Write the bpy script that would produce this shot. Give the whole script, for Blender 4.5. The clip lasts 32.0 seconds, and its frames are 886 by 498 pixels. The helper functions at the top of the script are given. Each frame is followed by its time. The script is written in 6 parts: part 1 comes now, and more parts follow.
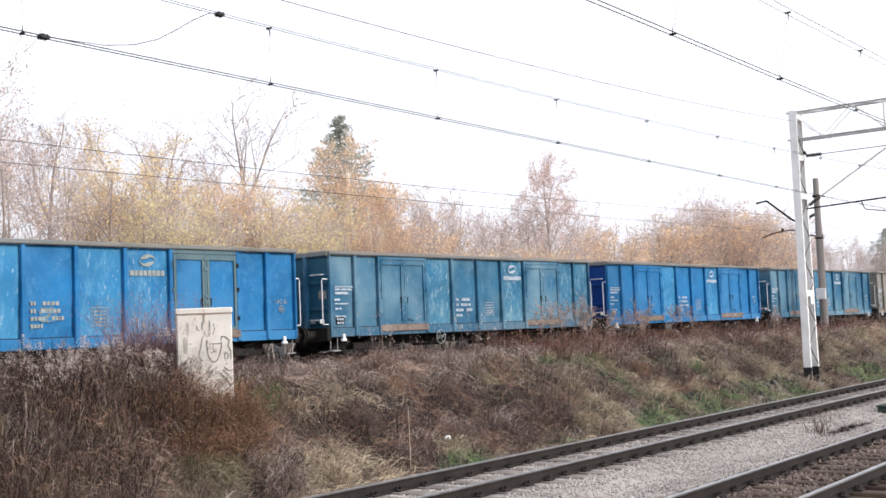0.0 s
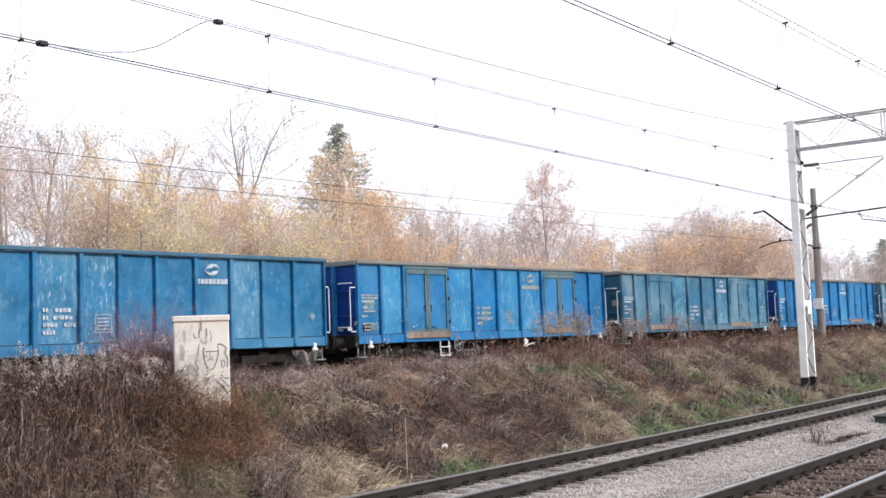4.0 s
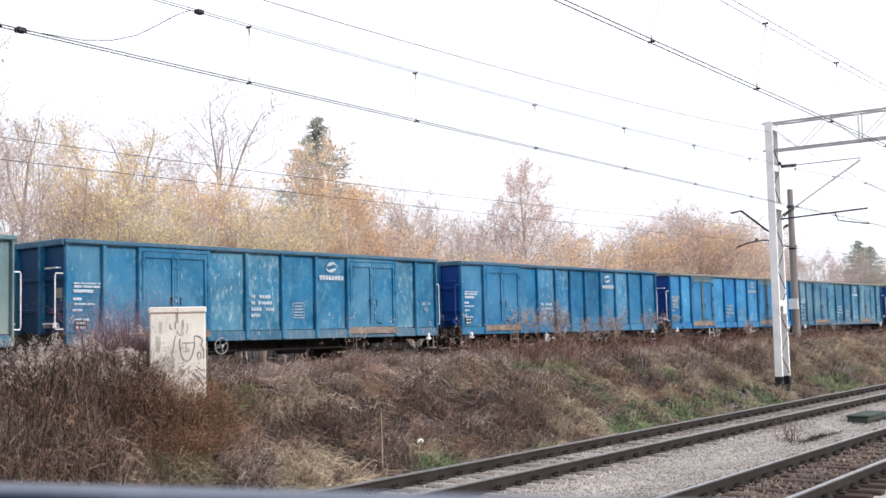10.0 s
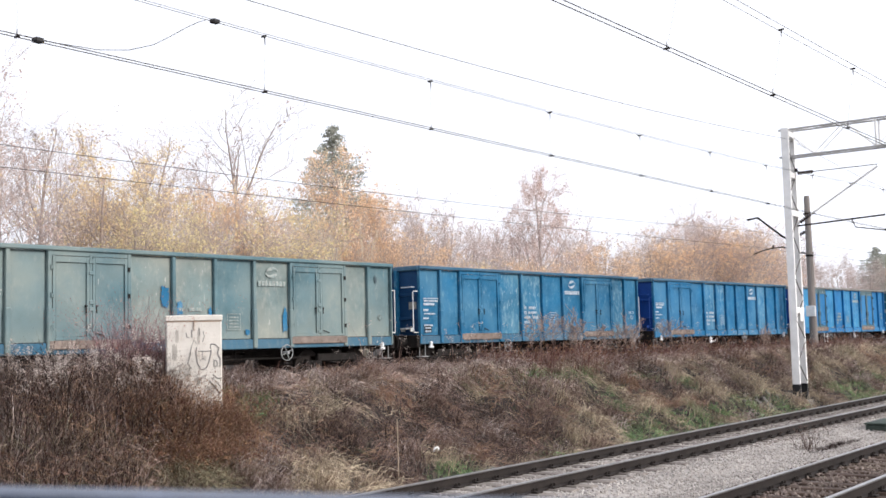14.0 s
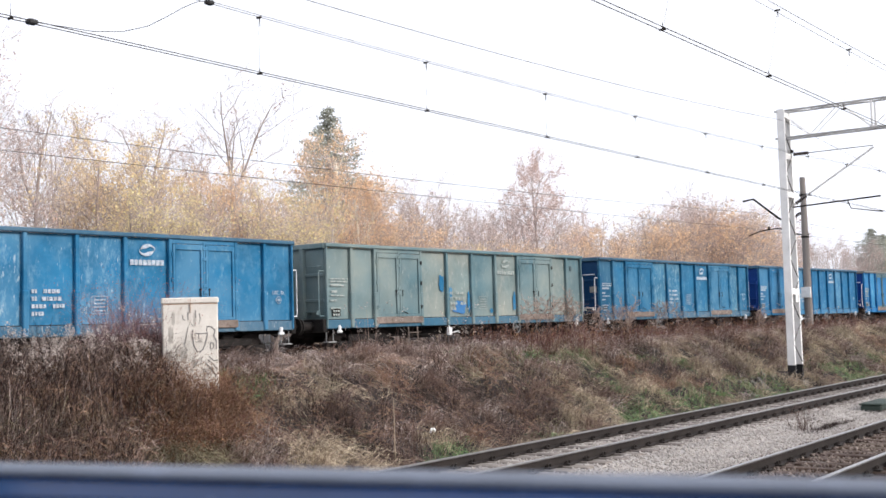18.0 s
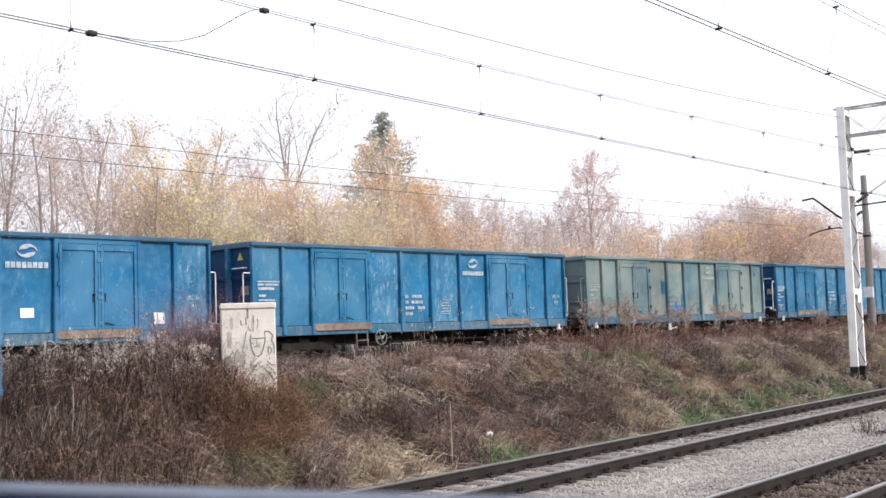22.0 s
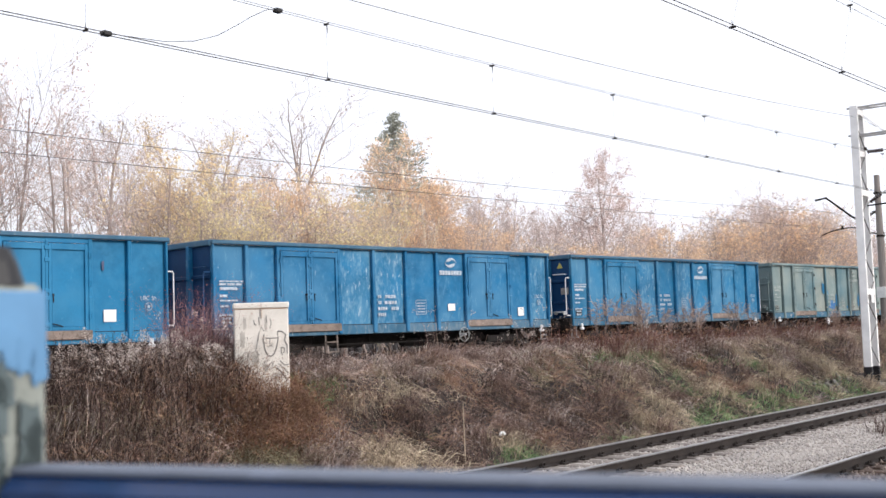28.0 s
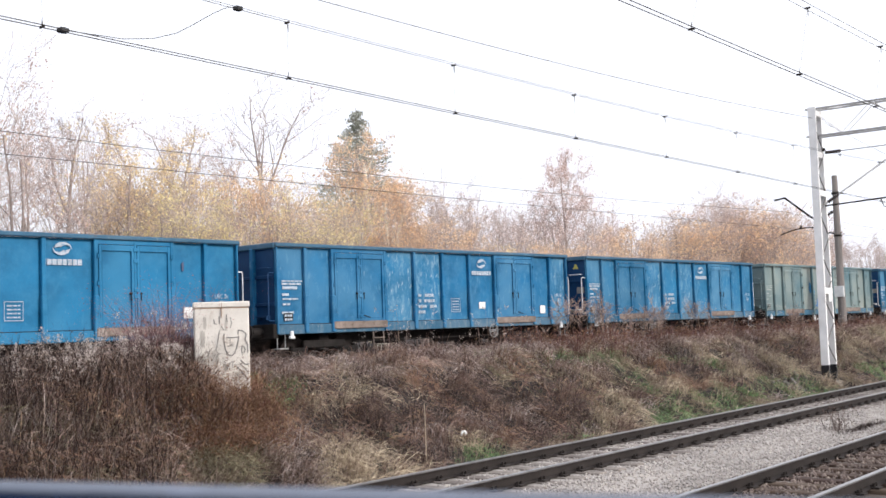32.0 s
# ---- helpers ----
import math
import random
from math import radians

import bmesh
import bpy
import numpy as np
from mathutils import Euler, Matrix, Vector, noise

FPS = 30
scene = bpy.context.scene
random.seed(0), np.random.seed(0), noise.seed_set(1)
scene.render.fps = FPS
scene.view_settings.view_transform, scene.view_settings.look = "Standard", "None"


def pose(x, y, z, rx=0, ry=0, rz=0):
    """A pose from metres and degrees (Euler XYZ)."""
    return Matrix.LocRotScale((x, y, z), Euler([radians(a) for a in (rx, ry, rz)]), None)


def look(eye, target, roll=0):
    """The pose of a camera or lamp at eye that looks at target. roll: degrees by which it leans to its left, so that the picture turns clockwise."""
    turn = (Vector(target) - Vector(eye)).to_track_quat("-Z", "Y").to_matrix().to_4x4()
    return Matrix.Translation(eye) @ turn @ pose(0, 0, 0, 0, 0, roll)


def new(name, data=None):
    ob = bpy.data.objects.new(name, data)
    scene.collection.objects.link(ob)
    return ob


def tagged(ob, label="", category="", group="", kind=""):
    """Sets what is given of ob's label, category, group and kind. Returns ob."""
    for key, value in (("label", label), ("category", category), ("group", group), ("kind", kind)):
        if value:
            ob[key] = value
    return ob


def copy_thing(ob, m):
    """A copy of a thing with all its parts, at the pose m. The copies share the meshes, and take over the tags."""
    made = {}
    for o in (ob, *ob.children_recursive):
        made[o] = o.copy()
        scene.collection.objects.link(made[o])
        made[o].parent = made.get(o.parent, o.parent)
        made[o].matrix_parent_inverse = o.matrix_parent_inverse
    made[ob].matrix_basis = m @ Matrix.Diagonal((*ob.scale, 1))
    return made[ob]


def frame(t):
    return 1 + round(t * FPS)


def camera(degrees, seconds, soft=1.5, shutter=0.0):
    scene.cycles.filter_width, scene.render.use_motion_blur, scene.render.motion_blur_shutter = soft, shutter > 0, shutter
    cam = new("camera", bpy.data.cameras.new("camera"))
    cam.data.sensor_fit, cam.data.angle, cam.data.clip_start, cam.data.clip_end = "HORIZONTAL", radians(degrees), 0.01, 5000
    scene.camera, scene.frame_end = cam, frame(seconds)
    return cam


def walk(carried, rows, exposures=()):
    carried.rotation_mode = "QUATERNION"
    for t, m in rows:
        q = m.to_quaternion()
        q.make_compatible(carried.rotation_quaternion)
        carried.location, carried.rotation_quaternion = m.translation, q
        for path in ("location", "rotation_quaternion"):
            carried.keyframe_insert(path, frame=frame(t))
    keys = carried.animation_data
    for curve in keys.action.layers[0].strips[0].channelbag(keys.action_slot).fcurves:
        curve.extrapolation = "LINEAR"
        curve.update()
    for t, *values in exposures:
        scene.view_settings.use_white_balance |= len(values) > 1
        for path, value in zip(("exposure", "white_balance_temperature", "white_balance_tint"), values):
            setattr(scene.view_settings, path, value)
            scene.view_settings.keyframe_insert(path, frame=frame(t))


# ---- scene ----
cam = camera(43.0, 32.0, soft=1.6)
cam.data.dof.use_dof, cam.data.dof.focus_distance, cam.data.dof.aperture_fstop = True, 30.0, 7.0
PATH = [
    (0, pose(0.021, -0.028, 2.258, 94.11, 2.35, -52.82)),
    (0.5, pose(0.021, -0.028, 2.258, 94.20, 2.23, -52.86)),
    (1, pose(0.021, -0.028, 2.257, 94.27, 2.43, -52.79)),
    (1.5, pose(0.021, -0.028, 2.257, 94.29, 2.44, -52.77)),
    (2, pose(0.021, -0.028, 2.257, 94.80, 2.37, -52.34)),
    (2.5, pose(0.021, -0.028, 2.257, 94.31, 2.26, -52.10)),
    (3, pose(0.021, -0.028, 2.256, 94.22, 2.26, -52.62)),
    (3.5, pose(0.021, -0.028, 2.256, 94.54, 2.23, -52.86)),
    (5.5, pose(0.018, -0.024, 2.244, 94.13, 1.93, -53.14)),
    (6, pose(0.018, -0.024, 2.243, 93.79, 2.10, -53.01)),
    (6.5, pose(0.018, -0.024, 2.242, 93.54, 1.85, -53.15)),
    (7, pose(0.018, -0.024, 2.242, 93.54, 1.77, -53.50)),
    (7.5, pose(0.018, -0.024, 2.239, 93.89, 1.72, -53.93)),
    (8, pose(0.018, -0.024, 2.236, 93.89, 1.54, -53.93)),
    (8.5, pose(0.018, -0.024, 2.237, 93.87, 1.57, -53.97)),
    (9, pose(0.018, -0.024, 2.238, 93.90, 1.44, -53.83)),
    (9.5, pose(0.018, -0.024, 2.236, 94.20, 1.37, -54.14)),
    (10, pose(0.018, -0.024, 2.236, 94.29, 1.40, -54.13)),
    (10.5, pose(0.018, -0.024, 2.234, 94.34, 1.35, -53.94)),
    (11, pose(0.018, -0.024, 2.233, 94.17, 1.24, -54.24)),
    (11.5, pose(0.018, -0.024, 2.232, 94.08, 1.26, -54.16)),
    (12, pose(0.018, -0.024, 2.232, 94.75, 1.22, -53.91)),
    (12.5, pose(0.018, -0.024, 2.232, 94.76, 1.32, -53.70)),
    (13, pose(0.018, -0.024, 2.233, 94.66, 1.34, -53.91)),
    (13.5, pose(0.018, -0.024, 2.233, 94.70, 1.51, -53.31)),
    (15.5, pose(0.018, -0.024, 2.231, 94.72, 1.54, -53.57)),
    (16, pose(0.018, -0.024, 2.231, 94.32, 1.59, -53.54)),
    (16.5, pose(0.018, -0.024, 2.230, 94.18, 1.81, -53.22)),
    (17, pose(0.018, -0.024, 2.229, 94.30, 1.66, -53.44)),
    (17.5, pose(0.018, -0.024, 2.229, 93.91, 1.64, -53.55)),
    (18, pose(0.018, -0.024, 2.228, 93.80, 1.63, -53.53)),
    (18.5, pose(0.018, -0.024, 2.229, 93.95, 1.77, -53.31)),
    (19, pose(0.018, -0.024, 2.231, 94.14, 2.22, -52.71)),
    (19.3, pose(0.022, -0.029, 2.242, 93.84, 2.48, -51.98)),
    (19.6, pose(0.026, -0.032, 2.253, 93.77, 2.34, -50.78)),
    (19.8, pose(0.027, -0.032, 2.259, 93.67, 2.18, -50.55)),
    (20, pose(0.027, -0.032, 2.264, 93.72, 2.27, -50.60)),
    (20.5, pose(0.027, -0.033, 2.264, 94.01, 2.34, -50.76)),
    (21, pose(0.027, -0.033, 2.264, 94.27, 2.34, -50.81)),
    (21.5, pose(0.025, -0.030, 2.254, 94.48, 2.16, -50.66)),
    (22, pose(0.018, -0.022, 2.242, 94.03, 1.99, -50.69)),
    (22.5, pose(0.014, -0.018, 2.241, 94.00, 1.81, -50.35)),
    (23, pose(0.008, -0.009, 2.239, 93.46, 1.70, -50.17)),
    (23.5, pose(0.008, -0.010, 2.237, 93.33, 1.47, -50.26)),
    (24, pose(0.008, -0.010, 2.232, 93.94, 1.48, -50.90)),
    (24.5, pose(0.006, -0.007, 2.232, 94.10, 1.39, -51.10)),
    (25, pose(0.004, -0.005, 2.232, 93.77, 1.49, -51.02)),
    (25.5, pose(0.004, -0.005, 2.231, 93.50, 1.60, -50.77)),
    (27.5, pose(0.001, -0.002, 2.228, 94.15, 1.97, -50.23)),
    (28, pose(0.000, -0.000, 2.228, 94.08, 2.00, -50.12)),
    (28.5, pose(0.001, -0.001, 2.229, 94.25, 2.07, -50.08)),
    (29, pose(0.001, -0.002, 2.225, 94.26, 2.10, -50.21)),
    (29.5, pose(0.004, -0.005, 2.226, 94.09, 2.18, -50.21)),
    (30, pose(0.007, -0.008, 2.228, 94.18, 2.15, -50.50)),
    (30.5, pose(0.012, -0.016, 2.227, 94.08, 2.02, -51.44)),
    (31, pose(0.017, -0.022, 2.226, 94.08, 2.09, -51.48)),
    (31.5, pose(0.018, -0.023, 2.232, 93.96, 2.02, -51.58)),
    (32, pose(0.018, -0.024, 2.240, 93.94, 2.02, -52.00)),
]
walk(cam, PATH)

# world: a bright, thinly overcast autumn sky with a low, hazy sun behind the camera
SUN_ELEV, SUN_AZ = 24, 165
world = bpy.data.worlds.new("sky")
scene.world = world
world.use_nodes = True
wn, wl = world.node_tree.nodes, world.node_tree.links
wn.clear()
sky = wn.new("ShaderNodeTexSky")
sky.sky_type, sky.sun_disc = "NISHITA", False
sky.sun_elevation, sky.sun_rotation = radians(SUN_ELEV), radians(SUN_AZ)
sky.air_density, sky.dust_density = 1.0, 3.0
cloud = wn.new("ShaderNodeMix")
cloud.data_type = "RGBA"
cloud.inputs[0].default_value = 0.9
cloud.inputs[7].default_value = (12.6, 12.9, 14.1, 1)
bg = wn.new("ShaderNodeBackground")
bg.inputs[1].default_value = 0.1
wout = wn.new("ShaderNodeOutputWorld")
wl.new(sky.outputs[0], cloud.inputs[6])
wl.new(cloud.outputs[2], bg.inputs[0])
wl.new(bg.outputs[0], wout.inputs[0])

sun_data = bpy.data.lights.new("sun", "SUN")
sun_data.energy, sun_data.angle, sun_data.color = 3.2, radians(12), (1, 0.94, 0.885)
sun = new("sun", sun_data)
sun.matrix_world = look((0, 0, 60), (-math.sin(radians(SUN_AZ)) * 60, -math.cos(radians(SUN_AZ)) * 60, 60 - 60 * math.tan(radians(SUN_ELEV))))


# ---- materials ----
def material(name, base, rough=0.8, metal=0.0, scale=4.0, vary=0.25, grain=60.0, bump=0.3, stain=None, stain_at=0.6,
             island=0.0, piece=0.0, stretch=(1, 1, 1), streak=None, streak_at=0.62, world_space=False, through_light=0.0, streak_scale=1.0, cloud=None, broad=None, broad_at=0.5, broad_scale=0.55):
    """A surface with broad and fine variation, optional stains and vertical streaks, and a fine relief."""
    m = bpy.data.materials.new(name)
    m.use_nodes = True
    n, l = m.node_tree.nodes, m.node_tree.links
    b = n["Principled BSDF"]
    b.inputs["Roughness"].default_value, b.inputs["Metallic"].default_value = rough, metal
    b.inputs["Specular IOR Level"].default_value = 0.5 if rough < 0.45 else 0.25
    co = n.new("ShaderNodeTexCoord")
    mp = n.new("ShaderNodeMapping")
    mp.inputs[3].default_value = stretch
    l.new(co.outputs["Object"], mp.inputs[0])

    def tex(s, detail=4.0, rough_=0.6):
        t = n.new("ShaderNodeTexNoise")
        t.inputs["Scale"].default_value, t.inputs["Detail"].default_value, t.inputs["Roughness"].default_value = s, detail, rough_
        l.new(mp.outputs[0], t.inputs[0])
        return t.outputs[0]

    def mix(fac, a, c, kind="MIX"):
        x = n.new("ShaderNodeMix")
        x.data_type, x.blend_type = "RGBA", kind
        for i, v in ((0, fac), (6, a), (7, c)):
            if isinstance(v, bpy.types.NodeSocket):
                l.new(v, x.inputs[i])
            elif i:
                x.inputs[i].default_value = (*v, 1)
            else:
                x.inputs[0].default_value = v
        return x.outputs[2]

    def ramp(v, lo, hi, a=0.0, c=1.0):
        r = n.new("ShaderNodeMapRange")
        l.new(v, r.inputs[0])
        for i, q in enumerate((lo, hi, a, c)):
            r.inputs[i + 1].default_value = q
        return r.outputs[0]

    dark = tuple(v * (1 - vary) for v in base)
    light = tuple(min(1, v * (1 + vary)) for v in base)
    col = mix(ramp(tex(scale), 0.3, 0.7), dark, light)
    fine = tex(grain, 3.0)
    gd = 1 - vary * 0.7
    col = mix(ramp(fine, 0.35, 0.65, 0, 0.6), col, (gd, gd, gd), "MULTIPLY")
    if broad:
        # wide bleached or darkened areas, a bay or so across
        col = mix(ramp(tex(broad_scale, 2.5, 0.5), broad_at - 0.09, broad_at + 0.13, 0, 0.85), col, broad)
    if cloud:
        col = mix(ramp(tex(scale * 2.6, 6.0, 0.68), 0.46, 0.66, 0, 0.6), col, cloud)
    if streak:
        def runs(stretch_z, size, detail, lo, hi, top):
            mp2 = n.new("ShaderNodeMapping")
            mp2.inputs[3].default_value = (streak_scale, streak_scale, stretch_z * streak_scale)
            l.new(co.outputs["Object"], mp2.inputs[0])
            t = n.new("ShaderNodeTexNoise")
            t.inputs["Scale"].default_value, t.inputs["Detail"].default_value, t.inputs["Roughness"].default_value = size, detail, 0.72
            l.new(mp2.outputs[0], t.inputs[0])
            return ramp(t.outputs[0], lo, hi, 0, top)
        col = mix(runs(0.45, 7.0, 10.0, streak_at - 0.06, streak_at + 0.16, 0.7), col, streak)
        # short pale scratches running down
        pale = tuple(v * 0.60 + 0.24 for v in streak)
        col = mix(runs(0.22, 13.0, 3.0, streak_at + 0.07, streak_at + 0.13, 0.75), col, pale)
    if stain:
        col = mix(ramp(tex(scale * 1.9, 8.0, 0.7), stain_at - 0.02, stain_at + 0.06), col, stain)
    if island or piece:
        src = n.new("ShaderNodeNewGeometry").outputs["Random Per Island"] if island else n.new("ShaderNodeObjectInfo").outputs["Random"]
        k = island or piece
        hv = n.new("ShaderNodeHueSaturation")
        l.new(ramp(src, 0, 1, 1 - k, 1 + k), hv.inputs[2])
        l.new(ramp(src, 0, 1, 0.5 - k * 0.05, 0.5 + k * 0.05), hv.inputs[0])
        l.new(col, hv.inputs[4])
        col = hv.outputs[0]
    l.new(col, b.inputs["Base Color"])
    if bump:
        bp = n.new("ShaderNodeBump")
        bp.inputs[0].default_value, bp.inputs[1].default_value = bump, 0.02
        l.new(fine, bp.inputs[2])
        l.new(bp.outputs[0], b.inputs["Normal"])
    if through_light:
        tr = n.new("ShaderNodeBsdfTranslucent")
        l.new(col, tr.inputs[0])
        ms = n.new("ShaderNodeMixShader")
        ms.inputs[0].default_value = through_light
        l.new(b.outputs[0], ms.inputs[1])
        l.new(tr.outputs[0], ms.inputs[2])
        l.new(ms.outputs[0], n["Material Output"].inputs[0])
    return m


M_SOIL = material("soil_and_litter", (0.030, 0.024, 0.022), 0.95, 0, 0.8, 0.4, 14, 0.8, stain=(0.05, 0.058, 0.03), stain_at=0.6)
M_BALLAST = material("crushed_stone", (0.39, 0.36, 0.335), 0.9, 0, 0.9, 0.25, 22, 1.0, stain=(0.17, 0.13, 0.11), stain_at=0.66)
M_STONE = material("ballast_stone", (0.42, 0.385, 0.36), 0.9, 0, 0.7, 0.18, 30, 0.3, island=0.28)
M_RUST_STONE = material("rusty_ballast_stone", (0.20, 0.158, 0.14), 0.9, 0, 0.7, 0.25, 30, 0.3, island=0.4)
M_RAIL = material("rusty_rail_steel", (0.030, 0.024, 0.022), 0.75, 0.2, 3, 0.35, 40, 0.3)
M_RAILHEAD = material("polished_rail_head", (0.42, 0.41, 0.41), 0.32, 0.9, 6, 0.2, 60, 0.05)
M_SLEEPER_C = material("concrete_sleeper", (0.22, 0.19, 0.17), 0.9, 0, 3, 0.3, 40, 0.4, piece=0.2)
M_SLEEPER_W = material("old_wooden_sleeper", (0.075, 0.052, 0.04), 0.9, 0, 3, 0.4, 40, 0.6, stretch=(1, 0.15, 1), piece=0.3)
M_IRON = material("dark_iron", (0.022, 0.019, 0.018), 0.75, 0.3, 5, 0.35, 40, 0.3)
M_FASTEN = material("rusty_rail_fastening", (0.038, 0.031, 0.028), 0.85, 0.2, 5, 0.35, 40, 0.3)
M_FOOTING = material("mossy_grey_footing", (0.17, 0.16, 0.145), 0.9, 0, 2, 0.3, 35, 0.4)
M_CONCRETE = material("platform_concrete", (0.36, 0.35, 0.33), 0.9, 0, 1.2, 0.2, 35, 0.4)
M_BOX = material("chalky_white_concrete", (0.68, 0.645, 0.59), 0.9, 0, 2.2, 0.12, 30, 0.5, stain=(0.42, 0.36, 0.31), stain_at=0.66, streak=(0.40, 0.32, 0.25), streak_at=0.60)
M_BOXSTAIN = material("grey_weather_stain", (0.47, 0.44, 0.40), 0.9, 0, 3, 0.2, 30, 0.3)
M_RUSTLINE = material("rust_brown_stain", (0.36, 0.24, 0.17), 0.9, 0, 4, 0.3, 30, 0.2)
M_SPRAY = material("faded_dark_spray_paint", (0.26, 0.25, 0.24), 0.8, 0, 3, 0.3, 20, 0)
M_MAST = material("galvanised_mast_paint", (0.88, 0.865, 0.85), 0.6, 0.1, 1.5, 0.12, 40, 0.15, stain=(0.33, 0.25, 0.19), stain_at=0.70)
# beam chords: greyer than the mast, their backlit shade put into the colour
M_BEAM = material("backlit_grey_beam_steel", (0.46, 0.45, 0.44), 0.7, 0.1, 2, 0.2, 40, 0.2)
# lacing darker than the mast legs, so the gap between them reads dark
M_LACING = material("dark_grey_lacing_steel", (0.16, 0.15, 0.145), 0.7, 0.1, 3, 0.3, 40, 0.2)
M_MASTFOOT = material("black_foot_paint", (0.02, 0.02, 0.022), 0.6, 0, 4, 0.3, 40, 0.2)
M_POLE = material("weathered_brown_pole", (0.25, 0.225, 0.21), 0.85, 0, 3, 0.3, 40, 0.5, stretch=(1, 1, 0.1))
M_CINDER = material("dark_cinder_stone", (0.15, 0.145, 0.145), 0.9, 0, 0.7, 0.2, 30, 0.3, island=0.4)
M_WIRE = material("dull_copper_wire", (0.035, 0.030, 0.028), 0.8, 0.0, 4, 0.2, 40, 0)
M_INSUL = material("brown_glazed_insulator", (0.055, 0.042, 0.04), 0.25, 0, 5, 0.2, 40, 0)
M_WORNWHITE = material("worn_off_white_paint", (0.33, 0.33, 0.33), 0.7, 0, 9, 0.3, 60, 0.1)
M_WHITE = material("white_marking_paint", (0.74, 0.75, 0.76), 0.6, 0, 9, 0.2, 60, 0.05)
M_MARK = material("worn_white_stencil_paint", (0.42, 0.49, 0.56), 0.65, 0, 9, 0.3, 60, 0.05, stain=(0.06, 0.20, 0.36), stain_at=0.58)
M_HANDWHEEL = material("worn_grey_handwheel_paint", (0.36, 0.37, 0.37), 0.6, 0.1, 5, 0.3, 40, 0.1)
M_TRACKBOX = material("dark_grey_green_box_paint", (0.045, 0.062, 0.052), 0.7, 0, 4, 0.3, 40, 0.3, stain=(0.08, 0.07, 0.055), stain_at=0.62)
M_SIGN = material("white_enamel", (0.78, 0.78, 0.77), 0.45, 0, 6, 0.1, 40, 0.05)
M_YELLOW = material("faded_beige_paint", (0.30, 0.34, 0.33), 0.7, 0, 6, 0.3, 50, 0.1)
M_OCHRE = material("worn_threshold_plate", (0.235, 0.19, 0.165), 0.8, 0.1, 3, 0.35, 30, 0.3, stain=(0.11, 0.08, 0.065), stain_at=0.6)
M_BLACK = material("black_rubber", (0.02, 0.02, 0.022), 0.5, 0, 5, 0.2, 40, 0.1)
M_BARRIER = material("worn_blue_barrier_paint", (0.012, 0.040, 0.13), 0.22, 0, 5, 0.3, 30, 0.1, stain=(0.08, 0.12, 0.22), stain_at=0.6)
# rail top: the sky's reflection on glossy blue put into the base colour
M_RAILTOP = material("grey_blue_sky_sheen_paint", (0.125, 0.145, 0.19), 0.55, 0, 7, 0.2, 30, 0.1, stain=(0.15, 0.175, 0.235), stain_at=0.6)
M_POSTGREY = material("bare_grey_cream_post", (0.26, 0.28, 0.255), 0.7, 0, 9, 0.25, 40, 0.2, stain=(0.10, 0.11, 0.10), stain_at=0.64)
M_POSTBLOT = material("dark_grey_green_bare_patch", (0.085, 0.11, 0.115), 0.7, 0, 14, 0.35, 60, 0.2)
M_POSTPAINT = material("peeling_light_blue_paint", (0.11, 0.24, 0.405), 0.5, 0, 9, 0.12, 40, 0.15, stain=(0.17, 0.22, 0.26), stain_at=0.60)


# ---- building helpers ----
def part(name, bm, mat, parent=None, label=""):
    """Links a bmesh as one mesh object, under a thing or a part."""
    me = bpy.data.meshes.new(name)
    bm.to_mesh(me)
    bm.free()
    me.materials.append(mat)
    ob = new(name, me)
    if parent is not None:
        ob.parent = parent
    if label:
        tagged(ob, label)
    return ob


def arrays(name, verts, faces, mat, parent=None, label=""):
    """The same from lists of points and faces."""
    me = bpy.data.meshes.new(name)
    me.from_pydata(verts, [], faces)
    me.materials.append(mat)
    ob = new(name, me)
    if parent is not None:
        ob.parent = parent
    if label:
        tagged(ob, label)
    return ob


def box(bm, x0, x1, y0, y1, z0, z1, bevel=0.0, m=None):
    before = set(bm.verts)
    r = bmesh.ops.create_cube(bm, size=1)
    for v in r["verts"]:
        v.co = Vector(((x0 + x1) / 2 + v.co.x * (x1 - x0), (y0 + y1) / 2 + v.co.y * (y1 - y0), (z0 + z1) / 2 + v.co.z * (z1 - z0)))
    if bevel:
        es = {e for v in r["verts"] for e in v.link_edges}
        bmesh.ops.bevel(bm, geom=list(es), offset=bevel, segments=1, affect="EDGES")
    if m is not None:
        bmesh.ops.transform(bm, matrix=m, verts=[v for v in bm.verts if v not in before])
    return bm


def tube(bm, points, r, sides=6, r1=None, cap=True):
    """A round bar along a line of points, tapering from r to r1."""
    pts = [Vector(p) for p in points]
    rings = []
    for i, p in enumerate(pts):
        d = (pts[min(i + 1, len(pts) - 1)] - pts[max(i - 1, 0)]).normalized()
        a = d.orthogonal().normalized() if abs(d.z) > 0.95 else d.cross(Vector((0, 0, 1))).normalized()
        c = d.cross(a)
        q = r if r1 is None else r + (r1 - r) * i / (len(pts) - 1)
        rings.append([bm.verts.new(p + q * (a * math.cos(2 * math.pi * k / sides) + c * math.sin(2 * math.pi * k / sides))) for k in range(sides)])
    for a, b in zip(rings, rings[1:]):
        for k in range(sides):
            bm.faces.new((a[k], a[(k + 1) % sides], b[(k + 1) % sides], b[k]))
    if cap:
        bm.faces.new(rings[0][::-1])
        bm.faces.new(rings[-1])
    return bm


def disc(bm, c, axis, r, depth, sides=20):
    a = Vector(axis).normalized() * depth / 2
    return tube(bm, [Vector(c) - a, Vector(c) + a], r, sides)


def nb():
    return bmesh.new()


def empty(name, label, category, group="", kind=""):
    return tagged(new(name), label, category, group, kind)


